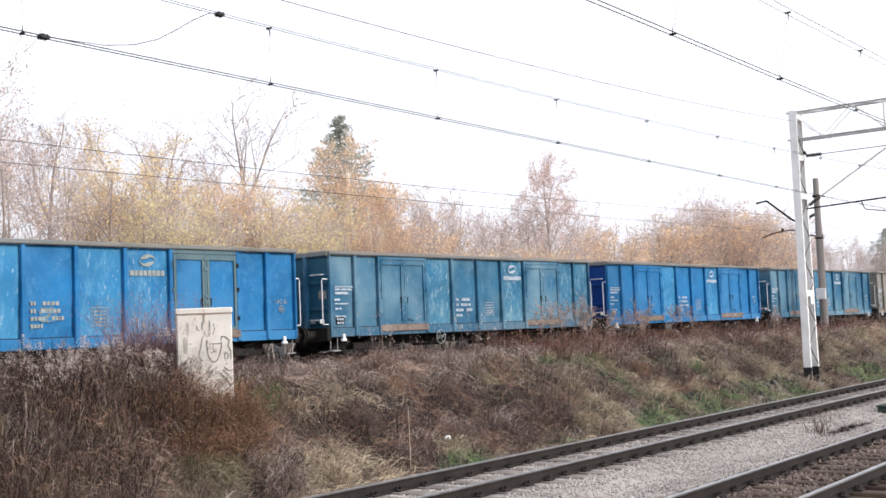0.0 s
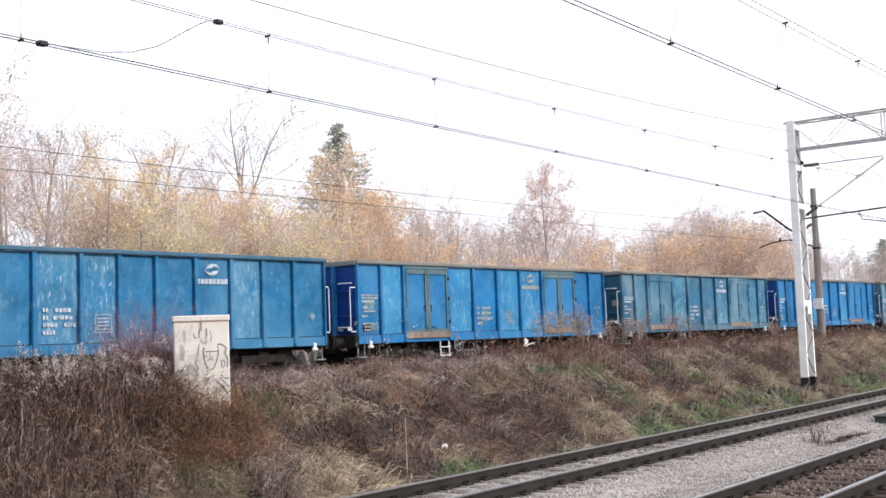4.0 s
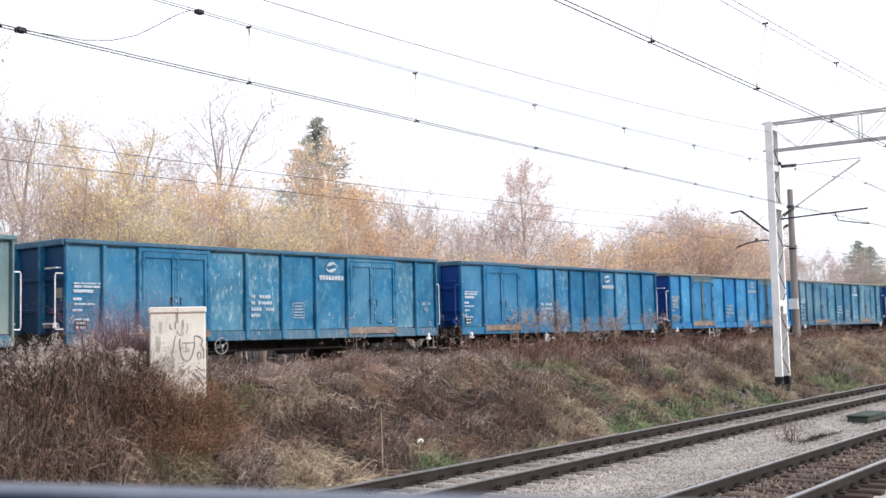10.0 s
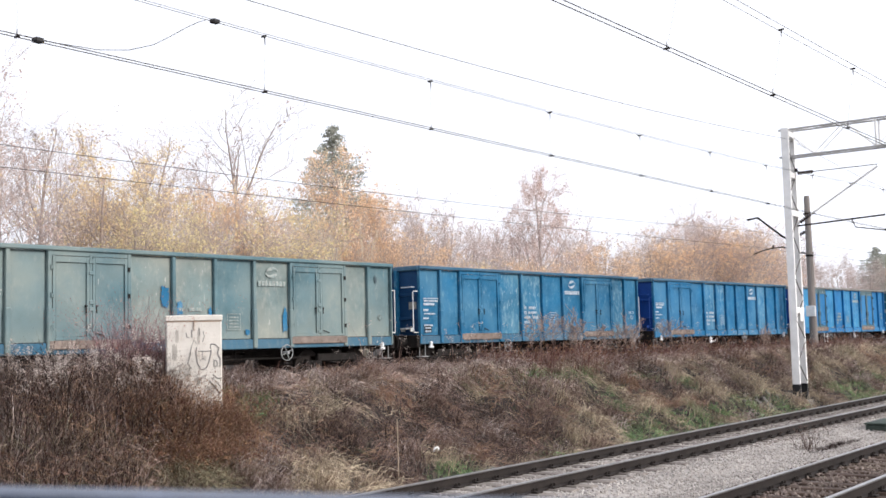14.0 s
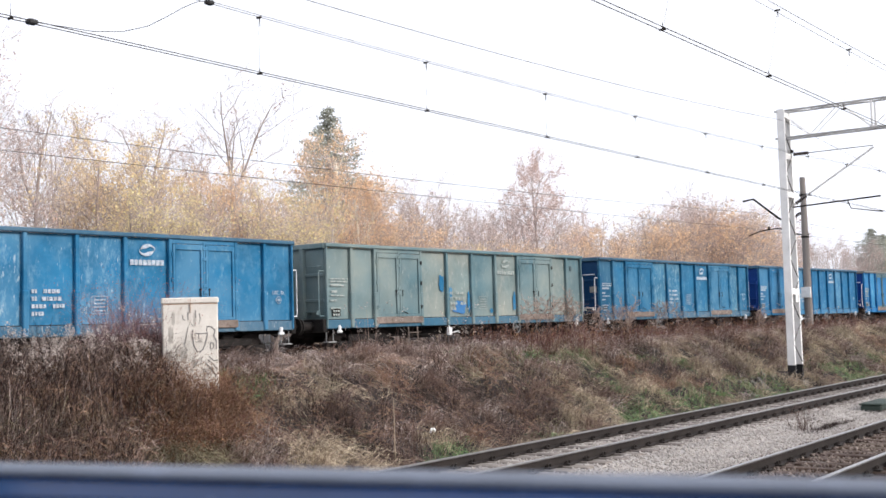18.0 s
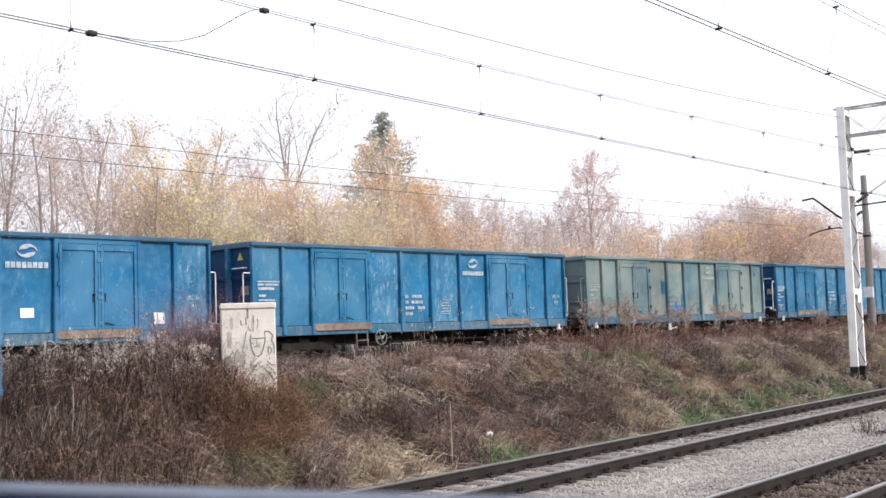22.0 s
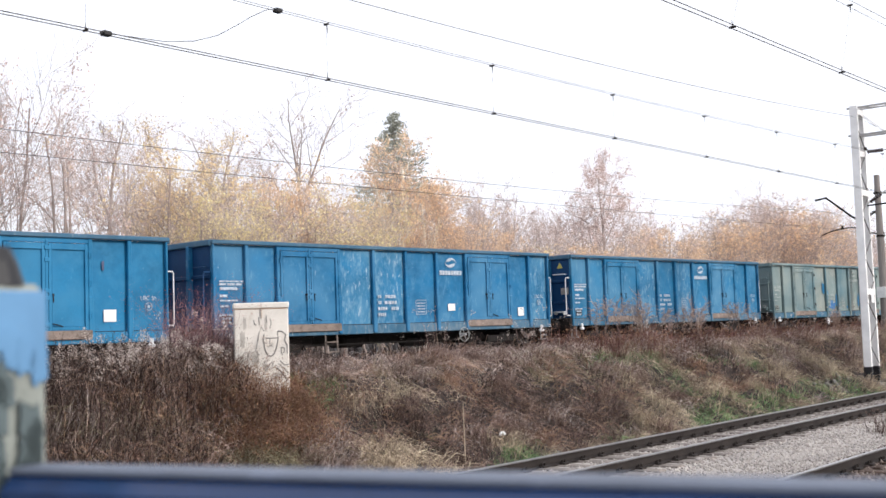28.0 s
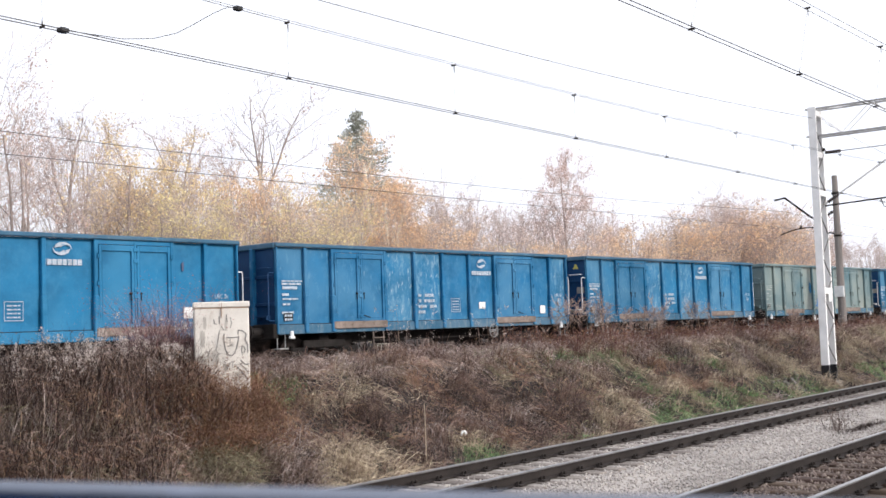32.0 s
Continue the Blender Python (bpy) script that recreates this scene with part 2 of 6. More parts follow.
# ---- ground, track beds, platform ----
TRAIN_SLOPE = math.tan(radians(3.0))      # the goods line closes in on the main line by three degrees
TRAIN_SIDE, TRAIN_RAIL_Z = 21.8, 1.2


def train_y(x):
    return TRAIN_SIDE - TRAIN_SLOPE * x + 1.38


def profile(y, knots):
    for (a, za), (b, zb) in zip(knots, knots[1:]):
        if y <= b:
            k = max(0.0, (y - a) / (b - a))
            return za + (zb - za) * k * k * (3 - 2 * k)
    return knots[-1][1]


BANK = [(-4000, -0.4), (12.0, -0.4), (12.9, -0.42), (14.2, 0.12), (15.3, 0.85), (16.2, 1.30), (17.3, 1.36), (18.6, 1.0), (4000, 0.98)]


def ground_z(x, y):
    s = 0.0 if y > 19 else max(0.0, min(1.0, (x - 30) / 50)) * 0.9    # the bank stands nearer the rails further on
    z = profile(y + s, BANK)
    if 12.4 < y < 18.0:
        z += min(1.0, (y - 12.4) / 0.8) * (0.20 * noise.noise((x * 0.35, y * 0.5, 0)) + 0.24 * noise.noise((x * 1.1, y * 1.3, 3)) + 0.12 * noise.noise((x * 2.3, y * 2.6, 9)) + 0.05 * noise.noise((x * 3.9, y * 3.9, 4)))
    elif y > 27:
        z += 0.5 * noise.noise((x * 0.03, y * 0.03, 5)) + 0.1 * noise.noise((x * 0.3, y * 0.3, 8))
    return z


def sheet(name, xs, ys, zf, mat):
    vs = [(x, y, zf(x, y)) for y in ys for x in xs]
    nx = len(xs)
    fs = [(j * nx + i, j * nx + i + 1, (j + 1) * nx + i + 1, (j + 1) * nx + i) for j in range(len(ys) - 1) for i in range(nx - 1)]
    ob = arrays(name, vs, fs, mat)
    for p in ob.data.polygons:
        p.use_smooth = True
    return ob


xs = [-3000, -900, -300, -100, -50, -20] + [i * 0.5 - 10 for i in range(1, 180)] + [85, 95, 110, 130, 160, 220, 320, 600, 1200, 3000]
ys = [-3000, -600, -100, -30, -8, 0, 4, 8, 11.4] + [12 + i * 0.25 for i in range(32)] + [20.5, 21.5, 23, 25, 27, 30, 34, 40, 48, 60, 80, 120, 200, 400, 1000, 3000]
ground = tagged(sheet("ground", xs, ys, ground_z, M_SOIL), "brown autumn soil bank with litter and dead grass", "ground", kind="structure")


def bed_z(x, y):
    z = profile(y, [(3.0, -0.46), (3.9, -0.24), (7.4, -0.21), (8.1, -0.27), (8.8, -0.20), (11.7, -0.20), (12.5, -0.47)])
    return z + 0.025 * noise.noise((x * 2.0, y * 2.0, 1))


bxs = [-60, -30] + [i * 0.4 - 5 for i in range(130)] + [50, 60, 75, 95, 130, 180, 260, 400]
tagged(sheet("track_bed", bxs, [3.0 + 0.24 * i for i in range(41)], bed_z, M_BALLAST), "pale grey crushed stone bed under both main tracks", "track bed", kind="structure")


def goods_bed_z(x, y):
    return profile(y - train_y(x), [(-1.95, 0.93), (-1.35, 1.04), (1.35, 1.04), (1.95, 0.93)])


gxs = [-40 + 2 * i for i in range(91)]
gv, gf = [], []
for x in gxs:
    for k in range(9):
        y = train_y(x) - 1.95 + k * 3.9 / 8
        gv.append((x, y, goods_bed_z(x, y) + 0.02))
for i in range(len(gxs) - 1):
    for k in range(8):
        gf.append((i * 9 + k, (i + 1) * 9 + k, (i + 1) * 9 + k + 1, i * 9 + k + 1))
tagged(arrays("goods_track_bed", gv, gf, M_BALLAST), "grey crushed stone bed of the goods line", "track bed", kind="structure")

bm = nb()
box(bm, -30, 30, -5.0, 1.3, -0.5, 0.62, 0.02)
tagged(part("platform", bm, M_CONCRETE), "plain grey concrete station platform", "platform", kind="structure")


# ---- railway tracks: rails, sleepers and fastenings ----
RAIL = [(-0.075, -0.172), (0.075, -0.172), (0.075, -0.160), (0.012, -0.142), (0.010, -0.045), (0.035, -0.035), (0.036, -0.006), (0.030, 0),
        (-0.030, 0), (-0.036, -0.006), (-0.035, -0.035), (-0.010, -0.045), (-0.012, -0.142), (-0.075, -0.160)]


def rail_bm(length, dy):
    bm = nb()
    a = [bm.verts.new((-length / 2, dy + y, z)) for y, z in RAIL]
    b = [bm.verts.new((length / 2, dy + y, z)) for y, z in RAIL]
    for i in range(len(RAIL)):
        j = (i + 1) % len(RAIL)
        bm.faces.new((a[i], b[i], b[j], a[j]))
    bm.faces.new(a)
    bm.faces.new(b[::-1])
    return bm


def railway_track(name, m, length, gauge_half, sleeper_mat, label, every, x_from, x_to, tilt):
    tr = empty(name, label, "railway track")
    tr.matrix_basis = m
    for dy in (-gauge_half, gauge_half):
        r = part("rail", rail_bm(length, dy), M_RAIL, tr, "rust-brown steel rail")
        bm = nb()
        box(bm, -length / 2, length / 2, dy - 0.0375, dy + 0.0375, -0.016, 0.003)
        part("running_surface", bm, M_RAILHEAD, r, "wheel-polished bright steel strip")
    bm = nb()
    box(bm, -0.12, 0.12, -1.28, 1.28, -0.35, -0.165, 0.015)
    me = bpy.data.meshes.new("sleeper")
    bm.to_mesh(me)
    bm.free()
    me.materials.append(sleeper_mat)
    fm = nb()
    for k in (-1, 1):
        box(fm, -0.085, 0.085, min(k * 0.072, k * 0.19), max(k * 0.072, k * 0.19), -0.166, -0.135, 0.006)
        for sx in (-0.045, 0.045):
            disc(fm, (sx, k * 0.11, -0.115), (0, 0, 1), 0.022, 0.06, 6)
            tube(fm, [(sx, k * 0.11, -0.12), (sx, k * 0.06, -0.125)], 0.016, 5)
    box(fm, -0.07, 0.07, -0.08, 0.08, -0.170, -0.160)
    fme = bpy.data.meshes.new("rail_fastening")
    fm.to_mesh(fme)
    fm.free()
    fme.materials.append(M_FASTEN)
    n = int((x_to - x_from) / every)
    for i in range(n):
        s = new("sleeper", me)
        s.parent = tr
        s.location = (x_from + i * every + random.uniform(-0.02, 0.02), random.uniform(-0.02, 0.02), random.uniform(-0.008, 0.004))
        for dy in (-gauge_half, gauge_half):
            fa = new("rail_fastening", fme)
            fa.parent = s
            fa.location = (0, dy, 0)
    return tr


railway_track("railway_track", pose(40, 10.43, 0), 460, 0.7525, M_SLEEPER_C, "running track with rusty rails on stone ballast", 0.6, -50, 40, 0)
railway_track("railway_track", pose(40, 5.80, 0), 460, 0.7525, M_SLEEPER_W, "running track with bright railheads on old brown sleepers", 0.6, -50, 30, 0)
goods = railway_track("goods_railway_track", pose(30, train_y(30), TRAIN_RAIL_Z, 0, 0, -3.0), 170, 0.7525, M_SLEEPER_W, "goods track on the bank under the wagons", 0.65, -40, 40, 0)


# ---- the goods train ----
PITCH = 14.04
RIBS = [-6.41, -5.42, -4.46, -2.46, -1.22, 0.02, 1.26, 2.50, 4.49, 5.44, 6.41]
DOORS = [(-4.46, -2.46), (2.50, 4.49)]
Z0, ZS, Z1 = 0.98, 1.22, 3.31           # sole bar foot, sole bar head, coping head, above the rail
HALF = 1.38


def swirl(bm, cx, y, cz, r):
    """Two thick commas chasing one another."""
    def band(outer, inner, y0):
        vo = [bm.verts.new((p[0], y0, p[1])) for p in outer]
        vi = [bm.verts.new((p[0], y0, p[1])) for p in inner]
        wo = [bm.verts.new((p[0], y0 + 0.003, p[1])) for p in outer]
        wi = [bm.verts.new((p[0], y0 + 0.003, p[1])) for p in inner]
        for k in range(len(outer) - 1):
            bm.faces.new((vo[k], vo[k + 1], vi[k + 1], vi[k]))
            bm.faces.new((wo[k + 1], wo[k], wi[k], wi[k + 1]))
            bm.faces.new((vo[k + 1], vo[k], wo[k], wo[k + 1]))
            bm.faces.new((vi[k], vi[k + 1], wi[k + 1], wi[k]))
    for turn in (0.0, math.pi):
        outer, inner = [], []
        for k in range(15):
            u = k / 14
            a = turn + math.radians(-8 + 186 * u)
            w = 0.05 + 0.66 * math.sin(math.pi * u ** 1.9) ** 0.8
            ox, oz = 0.14 * r * math.cos(turn), 0.05 * r * math.cos(turn)
            outer.append((cx + r * 1.5 * math.cos(a) + ox, cz + r * math.sin(a) + oz))
            inner.append((cx + r * 1.5 * (1 - w) * math.cos(a) + ox, cz + r * (1 - w) * math.sin(a) + oz))
        band(outer, inner, y - (0.001 if turn else 0.0))


def lettering(name, text, size, x, y, z, mat, parent):
    """Readable writing on the near side of a wagon."""
    cu = bpy.data.curves.new(name, "FONT")
    cu.body, cu.size, cu.extrude, cu.align_x, cu.resolution_u = text, size, 0.0015, "CENTER", 2
    ob = bpy.data.objects.new(name, cu)
    me = bpy.data.meshes.new_from_object(ob)
    bpy.data.objects.remove(ob)
    me.transform(pose(x, y, z, 90, 0, 0))
    me.materials.append(mat)
    o = new(name, me)
    o.parent = parent
    return o


def blot(x, z, w, h, y, seed, n=54):
    """A ragged patch of paint, thin as a coat."""
    rnd = random.Random(seed)
    bm = nb()
    rim = []
    for k in range(n):
        a = 2 * math.pi * k / n
        sx, sz = math.cos(a), math.sin(a)
        q = 0.74 + 0.30 * noise.noise((sx * 1.6, sz * 1.6, seed * 1.7)) + 0.22 * noise.noise((sx * 5, sz * 5, seed * 0.9)) + rnd.uniform(-0.05, 0.05)
        e = max(abs(sx), abs(sz)) ** 0.5
        rim.append((x + w / 2 + w / 2 * sx / e * q, z + h / 2 + h / 2 * sz / e * q))
    c0 = bm.verts.new((x + w / 2, y, z + h / 2))
    f = [bm.verts.new((p, y, q)) for p, q in rim]
    g = [bm.verts.new((p, y + 0.002, q)) for p, q in rim]
    for k in range(n):
        m = (k + 1) % n
        bm.faces.new((c0, f[k], f[m]))
        bm.faces.new((f[m], f[k], g[k], g[m]))
    return bm


def bars(bm, x0, z, h, words, y):
    """A line of unreadable writing as bars."""
    x = x0
    for w in words:
        box(bm, x, x + w, y, y + 0.003, z, z + h)
        x += w + h * 0.55


def bay_panel(name, x0, x1, y, s, z0, z1, mat, parent, dent):
    """A thin sheet between two ribs, slightly bulged by loads."""
    bm = nb()
    nx, nz = 6, 6
    g = [[bm.verts.new((x0 + (x1 - x0) * i / nx, y + s * dent * math.sin(math.pi * i / nx) * math.sin(math.pi * k / nz) * (0.6 + 0.5 * noise.noise((x0 * 3 + i * 0.6, k * 0.5, dent * 90))),
                        z0 + (z1 - z0) * k / nz)) for i in range(nx + 1)] for k in range(nz + 1)]
    b = [[bm.verts.new((v.co.x, y - s * 0.012, v.co.z)) for v in (row[0], row[-1])] for row in (g[0], g[-1])]
    for k in range(nz):
        for i in range(nx):
            f = (g[k][i], g[k][i + 1], g[k + 1][i + 1], g[k + 1][i])
            bm.faces.new(f if s < 0 else f[::-1]).smooth = True
    q = (b[0][0], b[1][0], b[1][1], b[0][1])
    bm.faces.new(q if s < 0 else q[::-1])
    return part(name, bm, mat, parent)


def wheelset_bm():
    bm = nb()
    for s in (-0.75, 0.75):
        disc(bm, (0, s, 0), (0, 1, 0), 0.46, 0.11, 24)
        disc(bm, (0, s - 0.07 * (1 if s > 0 else -1), 0), (0, 1, 0), 0.49, 0.03, 24)
        disc(bm, (0, s + 0.06 * (1 if s > 0 else -1), 0), (0, 1, 0), 0.12, 0.08, 10)
        for k in range(3):
            a = k * 2.094
            disc(bm, (0.27 * math.cos(a), s + 0.058 * (1 if s > 0 else -1), 0.27 * math.sin(a)), (0, 1, 0), 0.05, 0.012, 8)
    tube(bm, [(0, -1.0, 0), (0, 1.0, 0)], 0.08, 8)
    return bm


def bogie(parent, x):
    bm = nb()
    for s in (-1.0, 1.0):
        box(bm, x - 0.75, x + 0.75, s - 0.06, s + 0.06, 0.60, 0.80, 0.02)
        for wx in (-0.9, 0.9):
            box(bm, x + wx - 0.30, x + wx + 0.30, s - 0.09, s + 0.09, 0.44, 0.62, 0.04)
            box(bm, x + wx - 0.13, x + wx + 0.13, s - 0.15, s + 0.15, 0.33, 0.58, 0.04)
            for k in (-0.22, 0.22):
                disc(bm, (x + wx + k, s, 0.55), (0, 0, 1), 0.065, 0.24, 8)
    box(bm, x - 0.18, x + 0.18, -1.05, 1.05, 0.58, 0.92, 0.03)
    f = part("bogie_frame", bm, M_IRON, parent, "dark grimy cast bogie frame")
    sets = []
    for wx in (-0.9, 0.9):
        w = part("wheelset", wheelset_bm(), M_RAIL, parent, "brown steel wheels on an axle")
        w.location = (x + wx, 0, 0.46)
        sets.append(w)
    return sets


def wagon(spec):
    """A four-axle open goods wagon with two double doors a side."""
    rnd = random.Random(spec["seed"])
    w = empty("goods_wagon", spec["label"], "goods wagon", "wagons of the goods train")
    bays = spec.get("bays", {})
    mat, dmat, fmat = spec["paint"], spec.get("door_paint", spec["paint"]), spec.get("frame_paint", spec["paint"])
    emat = spec.get("end_paint", mat)
    mark = spec.get("mark", M_MARK)
    # floor and frame
    bm = nb()
    box(bm, -6.36, 6.36, -1.33, 1.33, 1.16, 1.24)
    part("floor", bm, M_IRON, w, "dirty dark wagon floor")
    bm = nb()
    for y in (-0.35, 0.35):
        box(bm, -6.3, 6.3, y - 0.08, y + 0.08, 0.90, 1.16)
    for x in (-6.25, -4.5, -2.2, 0, 2.2, 4.5, 6.25):
        box(bm, x - 0.06, x + 0.06, -1.3, 1.3, 0.95, 1.16)
    # centre girder added to keep the far side's light from showing under the wagon
    box(bm, -6.2, 6.2, -0.25, 0.25, 0.74, 1.16)
    box(bm, -1.6, -0.9, -0.6, 0.1, 0.62, 0.92, 0.05)
    disc(bm, (1.3, -0.3, 0.74), (1, 0, 0), 0.17, 0.9, 12)
    for y in (-0.9, 0.9):
        tube(bm, [(-3.3, y, 0.72), (3.3, y, 0.72)], 0.025, 6)
        for x in (-3.0, -1.0, 1.0, 3.0):
            tube(bm, [(x, y, 0.72), (x, y, 1.0)], 0.02, 5)
    part("underframe", bm, M_IRON, w, "dark underframe with brake gear and an added light-blocking girder")
    for s in (-1, 1):
        near = s < 0
        bm = nb()
        y = s * (HALF - 0.05)
        box(bm, -6.41, 6.41, y - 0.05, y + 0.05, Z0, ZS, 0.012)
        part("sole_bar", bm, spec.get("sole_paint", mat), w)
        bm = nb()
        box(bm, -6.45, 6.45, s * HALF - 0.065, s * HALF + 0.065, Z1 - 0.10, Z1, 0.02)
        part("coping", bm, spec.get("top_paint", mat), w)
        yp = s * (HALF - 0.07)
        ribs, doors = spec.get("ribs", RIBS), spec.get("doors", DOORS)
        for bay, (a, b) in enumerate(zip(ribs, ribs[1:])):
            if (a, b) in doors:
                # door frame, two leaves with pressed panels, lock bars and hinges
                bm = nb()
                box(bm, a, b, min(s * (HALF - 0.05), s * (HALF + 0.012)), max(s * (HALF - 0.05), s * (HALF + 0.012)), Z1 - 0.20, Z1 - 0.10, 0.006)
                part("door_lintel", bm, fmat, w)
                bm = nb()
                box(bm, a - 0.02, b + 0.02, s * (HALF + 0.005) - 0.055, s * (HALF + 0.005) + 0.055, Z0 + 0.10, ZS + 0.05, 0.012)
                part("threshold", bm, spec.get("threshold", M_OCHRE), w, "worn rusty door threshold")
                mid = (a + b) / 2
                for h, (p, q) in enumerate(((a + 0.06, mid - 0.035), (mid + 0.035, b - 0.06))):
                    bm = nb()
                    y0 = s * (HALF - 0.03)
                    box(bm, p, q, y0 - 0.025, y0 + 0.025, ZS + 0.06, Z1 - 0.21, 0.006)
                    leaf = part("door_leaf", bm, dmat, w)
                    bm = nb()
                    t = 0.075
                    for u0, u1, v0, v1 in ((p, p + t, ZS + 0.06, Z1 - 0.21), (q - t, q, ZS + 0.06, Z1 - 0.21), (p + t, q - t, Z1 - 0.34, Z1 - 0.21), (p + t, q - t, ZS + 0.06, ZS + 0.06 + t)):
                        box(bm, u0, u1, y0 + s * 0.02, y0 + s * 0.062, v0, v1, 0.006)
                    part("leaf_frame", bm, fmat, leaf)
                    if near:
                        hx = a + 0.035 if h == 0 else b - 0.035
                        for hz in (1.55, 2.25, 2.85):
                            bm = nb()
                            box(bm, hx - 0.025, hx + 0.025, y0 + s * 0.02, y0 + s * 0.085, hz - 0.045, hz + 0.045, 0.008)
                            dark = h and spec.get("dark_hinges")
                            part("hinge", bm, M_IRON if dark else fmat, leaf, "dark steel hinge" if dark else "painted steel hinge")
                        bm = nb()
                        lx = mid - 0.13 if h == 0 else mid + 0.13
                        tube(bm, [(lx, y0 + s * 0.065, 2.02), (lx, y0 + s * 0.075, 1.86)], 0.014, 6)
                        disc(bm, (lx, y0 + s * 0.06, 2.02), (0, 1, 0), 0.024, 0.05, 8)
                        part("latch", bm, M_IRON, leaf, "dark steel latch lever")
                        if h:
                            bm = nb()
                            tube(bm, [(lx - 0.02, y0 + s * 0.08, 1.42), (lx + 0.2, y0 + s * 0.085, 1.36)], 0.014, 6)
                            part("foot_lever", bm, M_IRON, leaf, "dark steel door lever")
                bm = nb()
                box(bm, mid - 0.03, mid + 0.03, s * HALF - 0.03, s * HALF + 0.03, ZS + 0.05, Z1 - 0.14, 0.008)
                for hz in (1.40, 1.95, 2.1, 2.75, 3.0):
                    box(bm, mid - 0.06, mid + 0.06, s * (HALF + 0.03) - 0.025, s * (HALF + 0.03) + 0.025, hz - 0.045, hz + 0.045, 0.01)
                part("lock_bar", bm, fmat, w)
            else:
                bay_panel("side_panel", a, b, yp, s, ZS - 0.02, Z1 - 0.1, bays.get(bay, mat), w, rnd.uniform(0.006, 0.03) * spec.get("dents", 1.0))
        for x in ribs:
            bm = nb()
            xa, xb = max(-6.41, x - 0.05), min(6.41, x + 0.05)
            box(bm, xa, xb, s * (HALF - 0.02) - 0.05, s * (HALF - 0.02) + 0.05, Z0 + 0.02, Z1 - 0.10, 0.012)
            if abs(x) < 6.3:
                box(bm, x - 0.065, x + 0.065, s * HALF - 0.05, s * HALF + 0.05, Z0 + 0.02, 1.98, 0.02)
            part("side_rib", bm, spec.get("rib_paint", mat), w)
    # ends
    for e in (-1, 1):
        bm = nb()
        box(bm, min(e * 6.37, e * 6.40), max(e * 6.37, e * 6.40), -1.33, 1.33, 1.0, Z1 - 0.1)
        for z in (1.75, 2.45):
            box(bm, min(e * 6.40, e * 6.44), max(e * 6.40, e * 6.44), -1.3, 1.3, z - 0.045, z + 0.045, 0.012)
        ew = part("end_wall", bm, emat, w)
        for y in (-0.52, 0.52):
            bm = nb()
            box(bm, min(e * 6.38, e * 6.52), max(e * 6.38, e * 6.52), y - 0.06, y + 0.06, 1.0, Z1 - 0.1, 0.015)
            part("end_post", bm, spec.get("rib_paint", mat), w)
        bm = nb()
        box(bm, min(e * 6.34, e * 6.50), max(e * 6.34, e * 6.50), -1.38, 1.38, Z1 - 0.14, Z1 + 0.003, 0.02)
        part("end_coping", bm, spec.get("top_paint", mat), w)
        bm = nb()
        box(bm, min(e * 6.36, e * 6.52), max(e * 6.36, e * 6.52), -1.36, 1.36, 0.88, 1.25, 0.02)
        part("headstock", bm, M_IRON, w, "dark grimy buffer beam")
        for y in (-0.875, 0.875):
            bm = nb()
            disc(bm, (e * 6.68, y, 1.05), (1, 0, 0), 0.12, 0.34, 12)
            disc(bm, (e * 6.86, y, 1.05), (1, 0, 0), 0.08, 0.22, 12)
            disc(bm, (e * 6.975, y, 1.05), (1, 0, 0), 0.225, 0.04, 18)
            part("buffer", bm, M_IRON, w, "black greasy steel buffer")
        bm = nb()
        tube(bm, [(e * 6.5, 0.0, 1.02), (e * 6.8, 0, 0.95), (e * 7.02, 0, 0.82)], 0.045, 8)
        part("coupling_hook", bm, M_IRON, w)
        white = e > 0 or spec.get("white_left", True)
        bright = M_WHITE if white else emat
        for s in (-1, 1):
            bm = nb()
            y = s * 1.30
            x0, x1 = e * 6.40, e * 6.60
            tube(bm, [(x0, y, 2.55), (x1, y, 2.55), (x1 + e * 0.015, y, 2.50), (x1 + e * 0.015, y, 1.38), (x1, y, 1.33), (x0, y, 1.33)], 0.017, 6)
            part("handrail", bm, bright, w, "white painted grab rail" if white else "grab rail in the wagon's colour")
            bm = nb()
            y = s * 0.95
            tube(bm, [(e * 6.40, y - 0.22, 2.68), (e * 6.50, y - 0.22, 2.68), (e * 6.50, y + 0.22, 2.68), (e * 6.40, y + 0.22, 2.68)], 0.018, 6)
            part("end_grip", bm, bright, w, "white painted grip bar" if white else "grip bar in the wagon's colour")
            bm = nb()
            box(bm, min(e * 6.44, e * 6.58), max(e * 6.44, e * 6.58), y - 0.22, y + 0.22, 1.43, 1.47, 0.008)
            for k in (-0.18, 0.18):
                box(bm, min(e * 6.40, e * 6.56), max(e * 6.40, e * 6.56), y + k - 0.012, y + k + 0.012, 1.36, 1.43)
            part("end_step", bm, bright, w, "white painted end step" if white else "end step in the wagon's colour")
            bm = nb()
            y = s * 1.27
            box(bm, min(e * 6.05, e * 6.35), max(e * 6.05, e * 6.35), y - 0.12, y + 0.12, 0.60, 0.63, 0.006)
            for k in (6.07, 6.33):
                tube(bm, [(e * k, y, 0.62), (e * k, y, 1.0)], 0.014, 5)
            part("footstep", bm, M_WORNWHITE, w, "worn white foot step")
    # near side fittings
    bm = nb()
    hx = spec.get("wheel_x", -2.1)
    for k in range(20):
        a, b = k * math.pi / 10, (k + 1) * math.pi / 10
        tube(bm, [(hx + 0.20 * math.cos(a), -1.42, 0.86 + 0.20 * math.sin(a)), (hx + 0.20 * math.cos(b), -1.42, 0.86 + 0.20 * math.sin(b))], 0.012, 5, cap=False)
